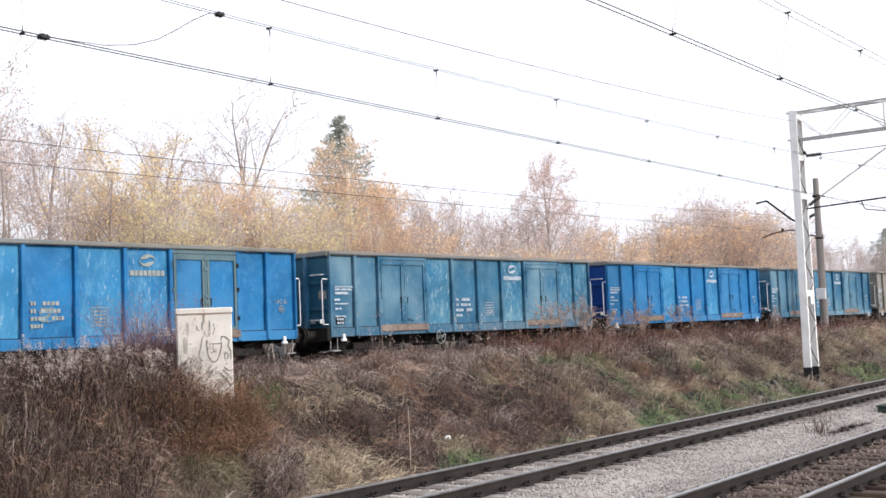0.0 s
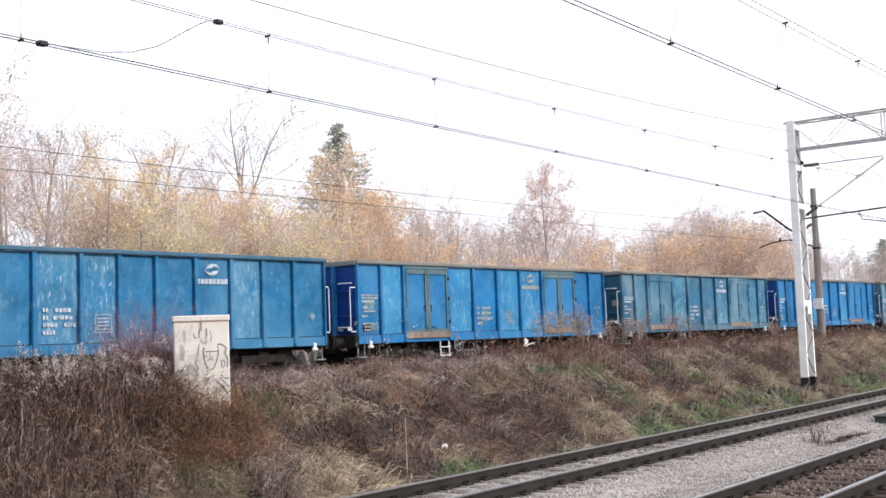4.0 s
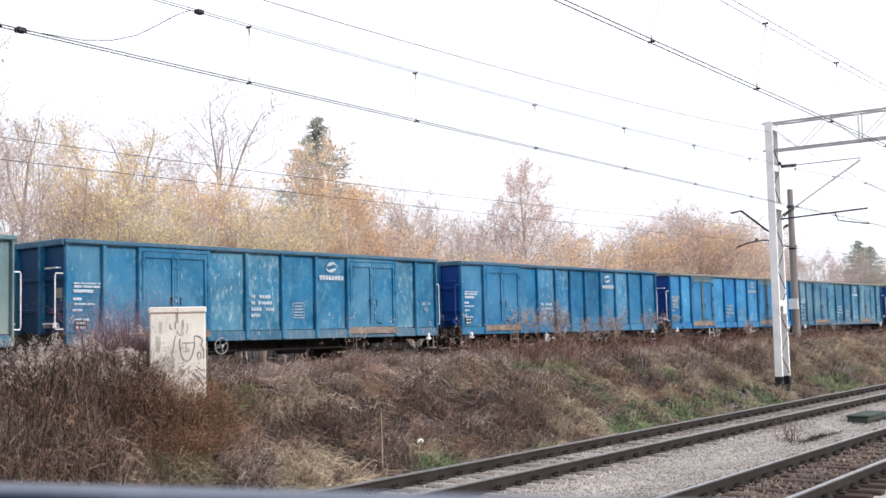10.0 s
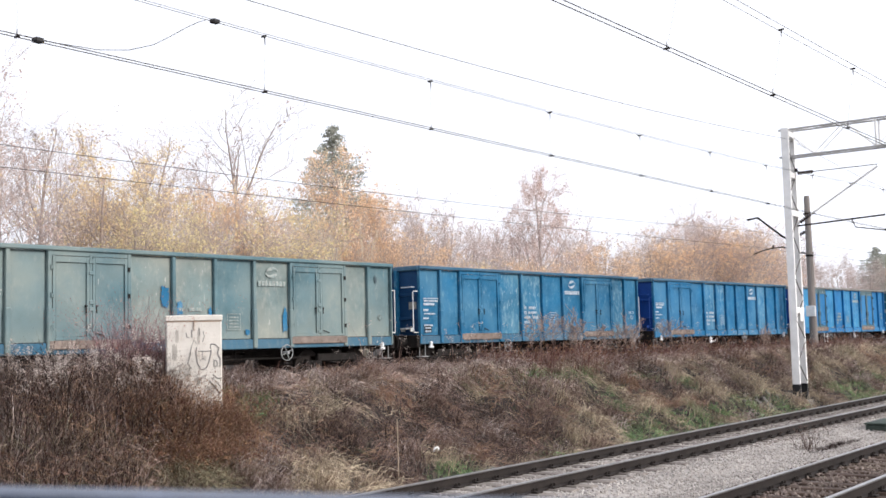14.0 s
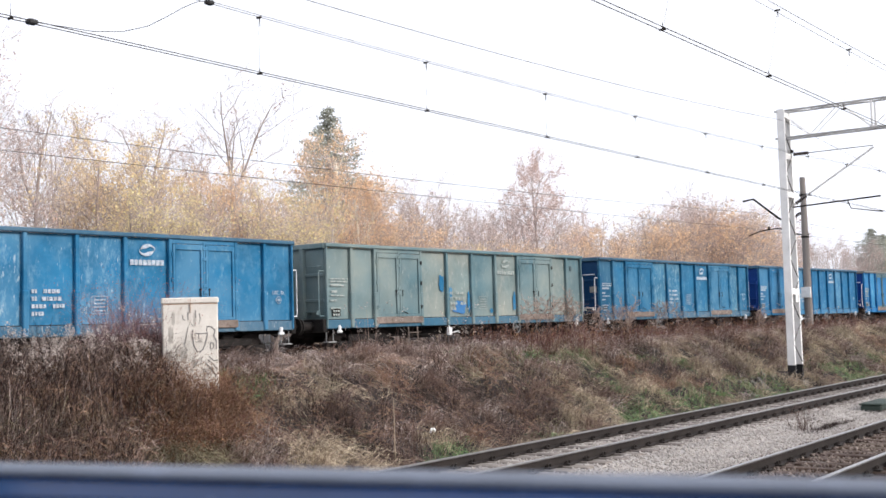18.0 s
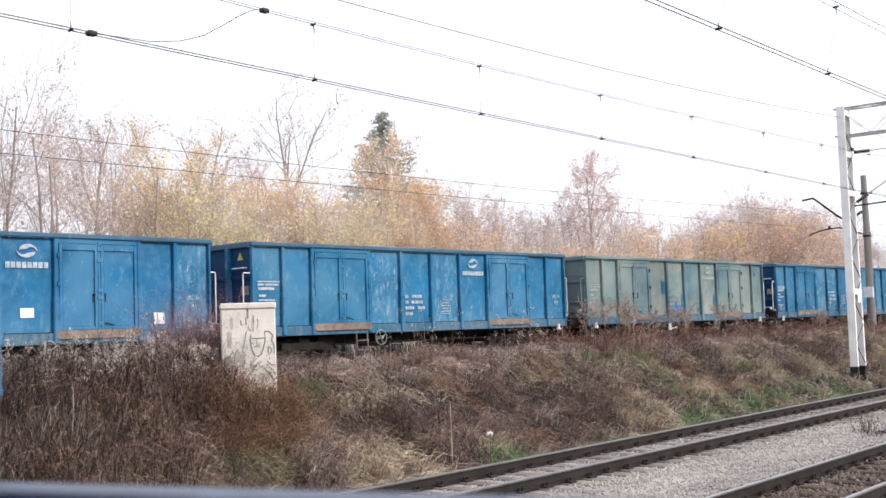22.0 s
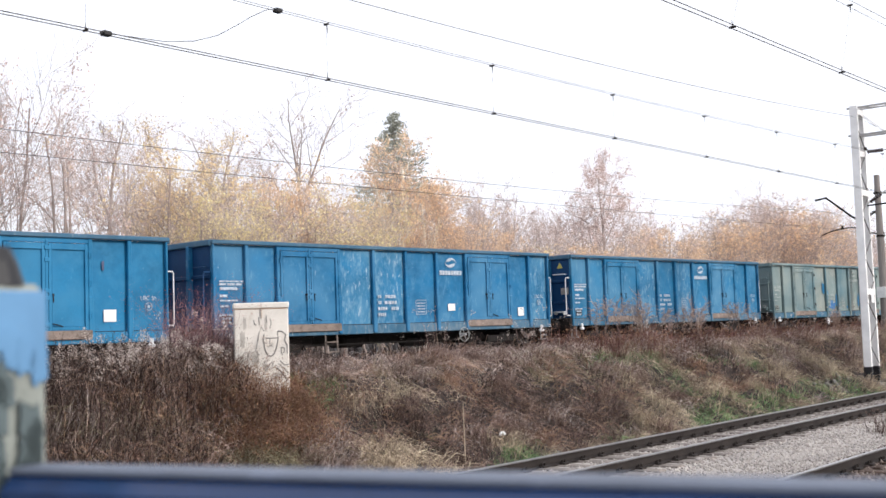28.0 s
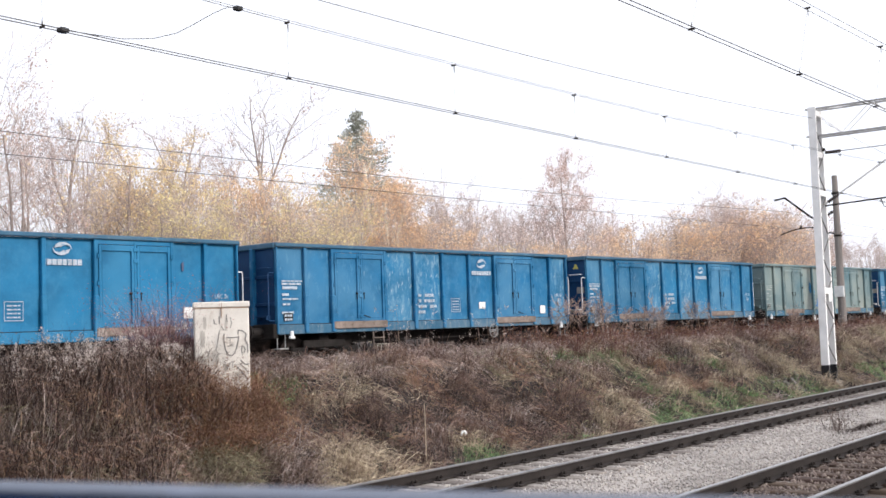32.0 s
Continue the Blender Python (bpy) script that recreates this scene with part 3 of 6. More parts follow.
    for k in range(4):
        a = k * math.pi / 2 + 0.4
        tube(bm, [(hx, -1.41, 0.86), (hx + 0.20 * math.cos(a), -1.42, 0.86 + 0.20 * math.sin(a))], 0.010, 5)
    disc(bm, (hx, -1.38, 0.86), (0, 1, 0), 0.04, 0.2, 8)
    part("brake_handwheel", bm, M_HANDWHEEL, w, "pale worn brake handwheel")
    for lx in spec.get("ladders", ()):
        bm = nb()
        for k in (-0.2, 0.2):
            tube(bm, [(lx + k, -1.40, 0.98), (lx + k, -1.42, 0.52)], 0.02, 5)
        for z in (0.55, 0.80):
            box(bm, lx - 0.2, lx + 0.2, -1.46, -1.36, z - 0.015, z + 0.015)
        part("step_ladder", bm, spec.get("ladder_paint", M_OCHRE), w, "small step ladder under the door")
    for tx in (-5.95, 5.95):
        bm = nb()
        box(bm, tx - 0.05, tx + 0.05, -1.44, -1.37, 0.91, 1.06, 0.02)
        box(bm, tx - 0.09, tx + 0.09, -1.45, -1.36, 0.86, 0.93, 0.02)
        part("rope_hook", bm, M_WHITE, w, "small white towing hook")
    # markings
    yf = -(HALF - 0.07) - 0.036
    ex, mx, lx = spec.get("marks_at", (1.88, -1.05, 0.40))
    up = spec.get("marks_up", 0.0)
    bm = nb()
    ez = spec.get("emblem_z", 2.93)
    swirl(bm, ex, yf - 0.004, ez, 0.135)
    part("emblem", bm, mark, w, "plain painted swirl emblem")
    for k in range(8):
        bm = nb()
        box(bm, ex - 0.47 + k * 0.119, ex - 0.372 + k * 0.119, yf - 0.003, yf, ez - 0.355, ez - 0.230)
        part("name_bar", bm, mark, w)
    for z, words in ((1.92, (0.05, 0.05)), (1.92, (-0.28, 0.08, 0.07, 0.09, 0.08)), (1.76, (0.05, 0.05)), (1.76, (-0.24, 0.10, 0.03, 0.08, 0.08, 0.08)), (1.60, (0.07, 0.06, 0.08, 0.06)), (1.60, (-0.50, 0.06, 0.06, 0.03, 0.06)), (1.44, (0.06, 0.05, 0.05, 0.05))):
        x = mx
        for q in words:
            if q > 0:
                bm = nb()
                box(bm, x, x + q, yf - 0.006, yf - 0.003, z + up, z + up + 0.085)
                part("number_bar", bm, mark, w)
            x += abs(q) + (0.022 if q > 0 else 0.0)
    bm = nb()
    for z0, z1, xa, xb in ((1.46, 1.475, lx, lx + 0.42), (1.85, 1.865, lx, lx + 0.42), (1.46, 1.865, lx, lx + 0.012), (1.46, 1.865, lx + 0.408, lx + 0.42)):
        box(bm, xa, xb, yf - 0.003, yf, z0 + up * 0.6, z1 + up * 0.6)
    for z in (1.52, 1.60, 1.68, 1.76):
        bars(bm, lx + 0.06, z + up * 0.6, 0.03, (0.12, 0.09, 0.05), yf - 0.003)
    part("load_table", bm, mark, w, "small painted data table")
    for z, words, h in ((2.32, (0.16, 0.10, 0.14, 0.12, 0.1), 0.035), (2.24, (0.2, 0.24, 0.16), 0.05), (2.13, (0.5,), 0.07), (1.96, (0.22,), 0.06), (1.86, (0.3, 0.2), 0.04), (1.72, (0.12, 0.1), 0.05), (1.50, (0.2, 0.16), 0.06)):
        x = -6.22 + rnd.uniform(0, 0.05)
        for q in words:
            bm = nb()
            box(bm, x, x + q, yf - 0.003, yf, z, z + h)
            part("inspection_bar", bm, mark, w)
            x += q + h * 0.55
    bm = nb()
    box(bm, -6.15, -5.85, yf - 0.006, yf, 1.32, 1.52, 0.004)
    part("label_plate", bm, M_IRON, w, "dark label holder plate")
    bm = nb()
    for z in (1.33, 1.43):
        for k in range(3):
            box(bm, -6.13 + k * 0.09, -6.065 + k * 0.09, yf - 0.008, yf - 0.006, z, z + 0.055)
    part("label_bar", bm, mark, w)
    # small signs on the end wall
    if spec.get("end_signs"):
        for name, y, z, sx, sz, pm, lab in (("end_plate", -1.10, 2.02, 0.30, 0.22, M_PLATE, "grey data plate"), ("end_lamp_bracket", -1.06, 1.76, 0.09, 0.09, M_RED, "small dull red marker")):
            bm = nb()
            box(bm, -6.415, -6.40, y - sx / 2, y + sx / 2, z, z + sz, 0.004)
            part(name, bm, pm, w, lab)
        if spec["end_signs"] > 1:
            bm = nb()
            v = [bm.verts.new((x, -0.94 + q, z)) for x in (-6.415, -6.40) for q, z in ((-0.11, 2.88), (0.11, 2.88), (0, 3.07))]
            bm.faces.new(v[:3])
            bm.faces.new(v[5:2:-1])
            for i in range(3):
                j = (i + 1) % 3
                bm.faces.new((v[j], v[i], v[i + 3], v[j + 3]))
            bmesh.ops.recalc_face_normals(bm, faces=bm.faces[:])
            part("warning_triangle", bm, M_WARN, w, "yellow warning triangle")
    if "valve_x" in spec:
        vx = spec["valve_x"]
        bm = nb()
        box(bm, vx - 0.10, vx + 0.10, -1.40, -1.34, 0.68, 0.92, 0.012)
        tube(bm, [(vx, -1.37, 0.90), (vx, -1.33, 1.0)], 0.02, 5)
        part("brake_valve_plate", bm, M_WHITE, w, "white brake valve plate")
        bm = nb()
        tube(bm, [(vx + 0.12, -1.36, 0.74), (vx + 0.42, -1.38, 0.80), (vx + 0.46, -1.38, 0.74)], 0.018, 6)
        part("brake_lever", bm, M_WHITE, w, "white brake lever")
    if spec.get("code", True):
        lettering("end_marking", "UIC St", 0.15, 5.92, yf - 0.004, 1.90, mark, w)
    bm = nb()
    for k in range(14):
        a0, a1 = k * math.pi / 7, (k + 1) * math.pi / 7
        tube(bm, [(5.93 + 0.085 * math.cos(a0), yf - 0.003, 1.76 + 0.085 * math.sin(a0)), (5.93 + 0.085 * math.cos(a1), yf - 0.003, 1.76 + 0.085 * math.sin(a1))], 0.009, 4, cap=False)
    box(bm, 5.90, 5.96, yf - 0.006, yf - 0.003, 1.725, 1.795)
    part("ring_marking", bm, mark, w, "small painted ring")
    for (x, z, sx, sz, pm, lab) in spec.get("patches", ()):
        bm = nb()
        box(bm, x, x + sx, yf - 0.002, yf + 0.002, z, z + sz, 0.0)
        part("patch", bm, pm, w, lab)
    for k, (x, z, sx, sz, pm, lab) in enumerate(spec.get("blots", ())):
        part("paint_patch", blot(x, z, sx, sz, yf - 0.001 if z > 1.23 else -HALF - 0.003, spec["seed"] * 10 + k), pm, w, lab)
    return w, bogie(w, -4.5) + bogie(w, 4.5)


def paint(name, base, fade, fade_at=0.60, rust_at=0.70, **kw):
    worn = tuple(v * 0.72 + f * 0.28 for v, f in zip(base, fade))
    worn2 = tuple(v * 0.62 + f * 0.38 for v, f in zip(base, fade))
    return material(name, base, 0.6, 0, 0.9, 0.24, 25, 0.15, streak=fade, streak_at=fade_at, stain=(0.12, 0.085, 0.06), stain_at=rust_at, cloud=worn, **{**dict(broad=worn2, broad_at=0.56), **kw})


P_BRIGHT = paint("bright_blue_wagon_paint", (0.007, 0.148, 0.365), (0.12, 0.34, 0.56), 0.62, 0.74)
P_MID = paint("mid_blue_wagon_paint", (0.006, 0.130, 0.285), (0.16, 0.34, 0.48), 0.61, 0.76, broad_at=0.53)
P_CLEAN = paint("clean_blue_wagon_paint", (0.006, 0.150, 0.312), (0.08, 0.29, 0.46), 0.66, 0.80)
P_STEEL = paint("steel_blue_wagon_paint", (0.008, 0.143, 0.295), (0.2, 0.36, 0.47), 0.60, 0.77, broad_at=0.53)
P_TEAL = paint("faded_teal_wagon_paint", (0.022, 0.120, 0.220), (0.19, 0.32, 0.39), 0.60, 0.74, broad=(0.17, 0.29, 0.36), broad_at=0.52)
P_TEALBLUE = paint("faded_teal_blue_wagon_paint", (0.008, 0.128, 0.262), (0.20, 0.37, 0.46), 0.60, 0.77)
P_GREY = paint("bleached_grey_green_wagon_paint", (0.098, 0.182, 0.212), (0.29, 0.32, 0.30), 0.60, 0.77, broad=(0.25, 0.29, 0.265), broad_at=0.50, broad_scale=0.42)
P_COPE = paint("grimy_dark_blue_coping", (0.035, 0.115, 0.195), (0.13, 0.19, 0.23), 0.58, 0.66)
P_BROWN = paint("rusty_grey_wagon_paint", (0.22, 0.20, 0.17), (0.30, 0.33, 0.33), 0.58, 0.60)
P_SCUFF = paint("scuffed_sole_bar_paint", (0.03, 0.115, 0.2), (0.2, 0.25, 0.28), 0.55, 0.66)
P_TEALSOLE = paint("grimy_teal_blue_sole_paint", (0.035, 0.125, 0.205), (0.16, 0.22, 0.24), 0.58, 0.66)
M_GREYBLOT = material("dark_grey_scrape", (0.07, 0.10, 0.115), 0.7, 0, 5, 0.3, 40, 0.05)
M_FAINT = material("almost_worn_off_stencil", (0.36, 0.39, 0.37), 0.65, 0, 9, 0.3, 60, 0.05, stain=(0.2, 0.28, 0.28), stain_at=0.52)
M_RED = material("dull_red_rust_spot", (0.085, 0.095, 0.16), 0.8, 0, 6, 0.3, 40, 0.05)
# end walls darker than the sides: shade between the wagons put into the paint
P_NAVY = paint("shaded_navy_end_paint", (0.007, 0.048, 0.135), (0.02, 0.09, 0.20), 0.68, 0.78)
P_ULTRA = paint("shaded_ultramarine_end_paint", (0.006, 0.050, 0.25), (0.02, 0.09, 0.32), 0.68, 0.80)
P_FRAME = paint("dull_teal_door_frame_paint", (0.085, 0.155, 0.185), (0.17, 0.22, 0.22), 0.60, 0.68)
M_SMUDGE = material("grey_olive_smudge", (0.16, 0.22, 0.23), 0.7, 0, 5, 0.3, 50, 0.05, stain=(0.02, 0.17, 0.38), stain_at=0.50)
# teal end paint, darkened for the same shade between wagons
P_DARKTEAL = paint("shaded_teal_end_paint", (0.02, 0.10, 0.16), (0.08, 0.18, 0.22), 0.66, 0.74)
P_DUSTY = paint("dusty_brown_coping", (0.20, 0.19, 0.17), (0.16, 0.22, 0.26), 0.56, 0.66)
P_PATCHBLUE = paint("fresh_blue_patch", (0.04, 0.17, 0.40), (0.12, 0.27, 0.45), 0.66, 0.80)

P_PALE = paint("sun_bleached_grey_cream_paint", (0.165, 0.225, 0.225), (0.36, 0.37, 0.33), 0.57, 0.76, broad=(0.31, 0.32, 0.28), broad_at=0.47)
P_MIDWORN = paint("streaky_worn_blue_paint", (0.010, 0.138, 0.285), (0.22, 0.38, 0.50), 0.54, 0.76, broad=(0.08, 0.24, 0.38), broad_at=0.50)
P_TEALWORN = paint("streaky_worn_teal_paint", (0.016, 0.133, 0.250), (0.26, 0.41, 0.48), 0.545, 0.76, broad=(0.10, 0.25, 0.34), broad_at=0.50)
P_BRIGHTWORN = paint("scuffed_bright_blue_paint", (0.012, 0.165, 0.37), (0.14, 0.36, 0.54), 0.55, 0.74, broad=(0.05, 0.27, 0.47), broad_at=0.48)

PLAIN_RIBS = [-6.41, -5.17, -3.20, -2.07, -0.95, 0.02, 1.02, 2.14, 3.22, 4.24, 5.30, 6.41]
M_PLATE = material("grey_beige_data_plate", (0.30, 0.29, 0.27), 0.6, 0, 9, 0.2, 60, 0.05, stain=(0.15, 0.13, 0.12), stain_at=0.6)
M_WARN = material("yellow_warning_enamel", (0.55, 0.50, 0.12), 0.5, 0, 9, 0.1, 60, 0.05)
SPECS = [
    dict(n=4, seed=1, paint=P_BROWN, label="rusty brown-grey open goods wagon of the moving train"),
    dict(n=3, seed=2, bays={4: P_TEALWORN, 5: P_TEALWORN}, paint=P_TEAL, top_paint=P_DUSTY, label="faded teal open goods wagon with dusty coping"),
    dict(n=2, seed=3, bays={3: P_BRIGHTWORN, 6: P_BRIGHTWORN}, paint=P_BRIGHT, top_paint=P_DUSTY, end_paint=P_ULTRA, label="bright blue open goods wagon with scuffed side panels"),
    dict(n=1, seed=4, bays={3: P_TEALWORN, 6: P_TEALWORN, 8: P_TEALWORN, 9: P_TEALWORN}, end_signs=1, paint=P_TEAL, top_paint=P_DUSTY, end_paint=P_DARKTEAL, wheel_x=-1.9, label="faded teal-blue open goods wagon with rusty sills", sole_paint=P_SCUFF),
    dict(n=0, seed=5, bays={1: P_BRIGHTWORN, 3: P_BRIGHTWORN, 5: P_BRIGHTWORN, 6: P_BRIGHTWORN}, dark_hinges=True, valve_x=1.45, dents=1.9, paint=P_BRIGHT, top_paint=P_DUSTY, end_paint=P_ULTRA, frame_paint=P_FRAME, mark=M_YELLOW, wheel_x=-2.1, ladders=(-2.75,), ladder_paint=M_WHITE,
         blots=((-0.95, 1.52, 0.62, 0.42, M_SMUDGE, "grey-olive paint smudge"), (-6.2, 1.75, 0.6, 0.55, M_SMUDGE, "yellowed data patch"), (-6.0, 1.30, 0.5, 0.3, M_SMUDGE, "grey-green patch")), label="bright blue scuffed wagon with grey-teal door frames and ochre markings"),
    dict(n=-1, seed=6, bays={3: P_MIDWORN, 4: P_MIDWORN, 8: P_MIDWORN}, white_left=False, code=False, paint=P_MID, top_paint=P_COPE, end_paint=P_ULTRA, wheel_x=1.64, ladders=(-3.6,), valve_x=-1.6, marks_at=(2.66, -1.86, -0.60), ribs=PLAIN_RIBS, doors=[(-5.17, -3.20)], label="mid blue open goods wagon with one door pair and white markings"),
    dict(n=-2, seed=7, marks_up=0.13, bays={3: P_TEALWORN, 4: P_TEALWORN, 8: P_TEALWORN}, sole_paint=P_SCUFF, end_signs=1, ladders=(-2.75,), paint=P_TEALBLUE, top_paint=P_COPE, end_paint=P_NAVY, wheel_x=-2.1, label="weathered teal-blue open goods wagon with chalky streaks"),
    dict(n=-3, seed=8, bays={3: P_PALE, 4: P_PALE, 6: P_PALE, 8: P_PALE}, dark_hinges=True, white_left=False, code=False, valve_x=-1.15, paint=P_GREY, end_paint=P_GREY, wheel_x=2.3, ladders=(-2.9,), sole_paint=P_TEALSOLE, mark=M_FAINT,
         blots=((-1.0, 1.27, 0.85, 0.50, P_PATCHBLUE, "fresh blue repaint patch"), (-1.62, 1.95, 0.34, 0.62, P_STEEL, "blue repaint patch"), (-1.15, 1.7, 0.22, 0.55, P_STEEL, "blue repaint patch"),                 (0.95, 1.3, 0.2, 0.2, P_STEEL, "blue repaint patch"),
                (-0.2, 1.25, 0.16, 0.9, P_STEEL, "blue repaint patch"), (2.2, 1.28, 0.22, 0.8, P_STEEL, "blue repaint patch"), (5.72, 2.72, 0.12, 0.26, M_GREYBLOT, "dark grey scrape")),
         label="bleached grey-green open goods wagon with blue repaint patches"),
    dict(n=-4, seed=9, bays={3: P_MIDWORN, 5: P_MIDWORN}, sole_paint=P_SCUFF, end_signs=2, paint=P_STEEL, top_paint=P_COPE, end_paint=P_NAVY, wheel_x=-2.1, ladders=(-2.8,), label="steel blue open goods wagon with slight bleaching"),
    dict(n=-5, seed=10, bays={3: P_MIDWORN, 4: P_MIDWORN, 9: P_MIDWORN}, sole_paint=P_SCUFF, white_left=False, paint=P_MID, top_paint=P_COPE, end_paint=P_NAVY, wheel_x=2.3, ladders=(-2.8, ), patches=((4.88, 1.36, 0.28, 0.26, M_SIGN, "white paper consignment label"), (1.72, 1.55, 0.30, 0.20, M_SIGN, "white notice plate")),
         label="mid blue open goods wagon with white paper labels"),
    dict(n=-6, seed=11, marks_at=(1.72, -1.05, 0.40), emblem_z=2.99, white_left=False, paint=P_CLEAN, top_paint=P_COPE, end_paint=P_NAVY, wheel_x=2.3, patches=((4.82, 1.44, 0.30, 0.26, M_SIGN, "white paper consignment label"),), blots=((4.78, 2.5, 0.07, 0.30, M_RED, "dull red scrape"),),
         label="clean blue open goods wagon with white emblem"),
]
WAGONS = [(s["n"], *wagon(s)) for s in SPECS]


# ---- relay cabinet ----
def cabinet():
    c = empty("relay_cabinet", "stained white concrete relay cabinet with spray scrawls on the bank", "relay cabinet")
    c.matrix_basis = pose(13.9, 16.0, 1.25, 0, 0, -38)
    bm = nb()
    box(bm, -0.50, 0.50, 0, 0.45, -0.25, 1.485, 0.02)
    part("body", bm, M_BOX, c)
    bm = nb()
    box(bm, -0.515, 0.515, -0.025, 0.47, 1.48, 1.59, 0.018)
    lid = part("lid", bm, M_BOX, c, "thick stained concrete lid")
    bm = nb()
    box(bm, -0.004, 0.004, -0.028, 0.01, 1.30, 1.575)
    part("door_seam", bm, M_RUSTLINE, c, "rusty seam running down from the lid")
    bm = nb()
    box(bm, -0.49, 0.49, -0.006, 0.01, 1.466, 1.482)
    part("rust_line", bm, M_RUSTLINE, lid, "rust-brown stain under the lid")
    rnd = random.Random(17)
    for k, (x, z, w, h) in enumerate(((-0.42, 0.72, 0.13, 0.40), (-0.34, 1.05, 0.07, 0.32), (-0.30, 0.50, 0.20, 0.22), (-0.20, 0.36, 0.16, 0.30), (-0.02, 0.28, 0.14, 0.20),
                                      (0.20, 0.10, 0.16, 0.20), (0.05, 1.02, 0.06, 0.30), (0.12, 0.74, 0.10, 0.12), (-0.47, 0.30, 0.16, 0.34), (0.33, 0.20, 0.08, 0.14))):
        part("soot_stain", blot(x, z, w, h, -0.0022 - 0.0003 * k, 700 + k), M_BOXSTAIN, c, "grey weather stain")
    for k in range(26):
        q = rnd.uniform(0.015, 0.045)
        part("soot_stain", blot(rnd.uniform(-0.46, 0.42), 0.05 + 0.75 * rnd.random() ** 1.5, q, q * rnd.uniform(0.8, 2.0), -0.0055 - 0.0001 * k, 720 + k, 18), M_BOXSTAIN, c, "grey weather stain")

    def stroke(points, r=0.012):
        bm = nb()
        tube(bm, [(x, -0.002, z) for x, z in points], r, 5)
        part("spray_stroke", bm, M_SPRAY, c, "thin dark spray-painted stroke")
    stroke([(0.04, 1.00), (0.03, 0.88), (0.06, 0.70), (0.11, 0.61), (0.16, 0.59), (0.22, 0.63), (0.26, 0.72), (0.30, 0.88), (0.305, 0.95)])
    stroke([(0.075, 0.93), (0.19, 0.925), (0.305, 0.93)], 0.010)
    stroke([(0.15, 0.92), (0.14, 0.80)], 0.007)
    stroke([(0.10, 0.76), (0.17, 0.80), (0.21, 0.76)], 0.007)
    stroke([(0.30, 1.055), (0.375, 1.045), (0.445, 0.98), (0.42, 0.88), (0.47, 0.775)], 0.013)
    stroke([(0.30, 1.055), (0.29, 0.97)], 0.009)
    stroke([(0.355, 0.755), (0.355, 0.64), (0.40, 0.65), (0.42, 0.69), (0.40, 0.745), (0.355, 0.755)], 0.010)
    stroke([(0.468, 0.775), (0.464, 0.63)], 0.010)
    stroke([(0.265, 0.385), (0.36, 0.27), (0.455, 0.14)], 0.013)
    stroke([(0.33, 0.50), (0.41, 0.42), (0.49, 0.43)], 0.011)
    stroke([(0.30, 0.44), (0.38, 0.38), (0.47, 0.26)], 0.008)
    stroke([(-0.08, 0.845), (-0.05, 1.02), (0.0, 1.145), (0.04, 1.06)], 0.008)
    stroke([(-0.08, 0.845), (-0.12, 0.70), (-0.05, 0.62)], 0.007)
    stroke([(-0.165, 0.60), (-0.08, 0.635), (-0.13, 0.49), (-0.20, 0.52)], 0.008)
    stroke([(-0.14, 1.27), (-0.13, 1.19), (-0.09, 1.18)], 0.009)
    stroke([(-0.045, 1.32), (-0.04, 1.18)], 0.010)
    stroke([(0.09, 1.355), (0.10, 1.215)], 0.010)
    stroke([(0.16, 1.30), (0.18, 1.20), (0.15, 1.10)], 0.006)
    stroke([(0.075, 0.35), (0.13, 0.45), (0.20, 0.49), (0.17, 0.36), (0.26, 0.42)], 0.009)
    stroke([(0.02, 0.50), (0.08, 0.42), (0.04, 0.30)], 0.007)
    return c


cabinet()


# ---- overhead line masts ----
def angle_bar(bm, p, q, s=0.04):
    tube(bm, [p, q], s, 4)


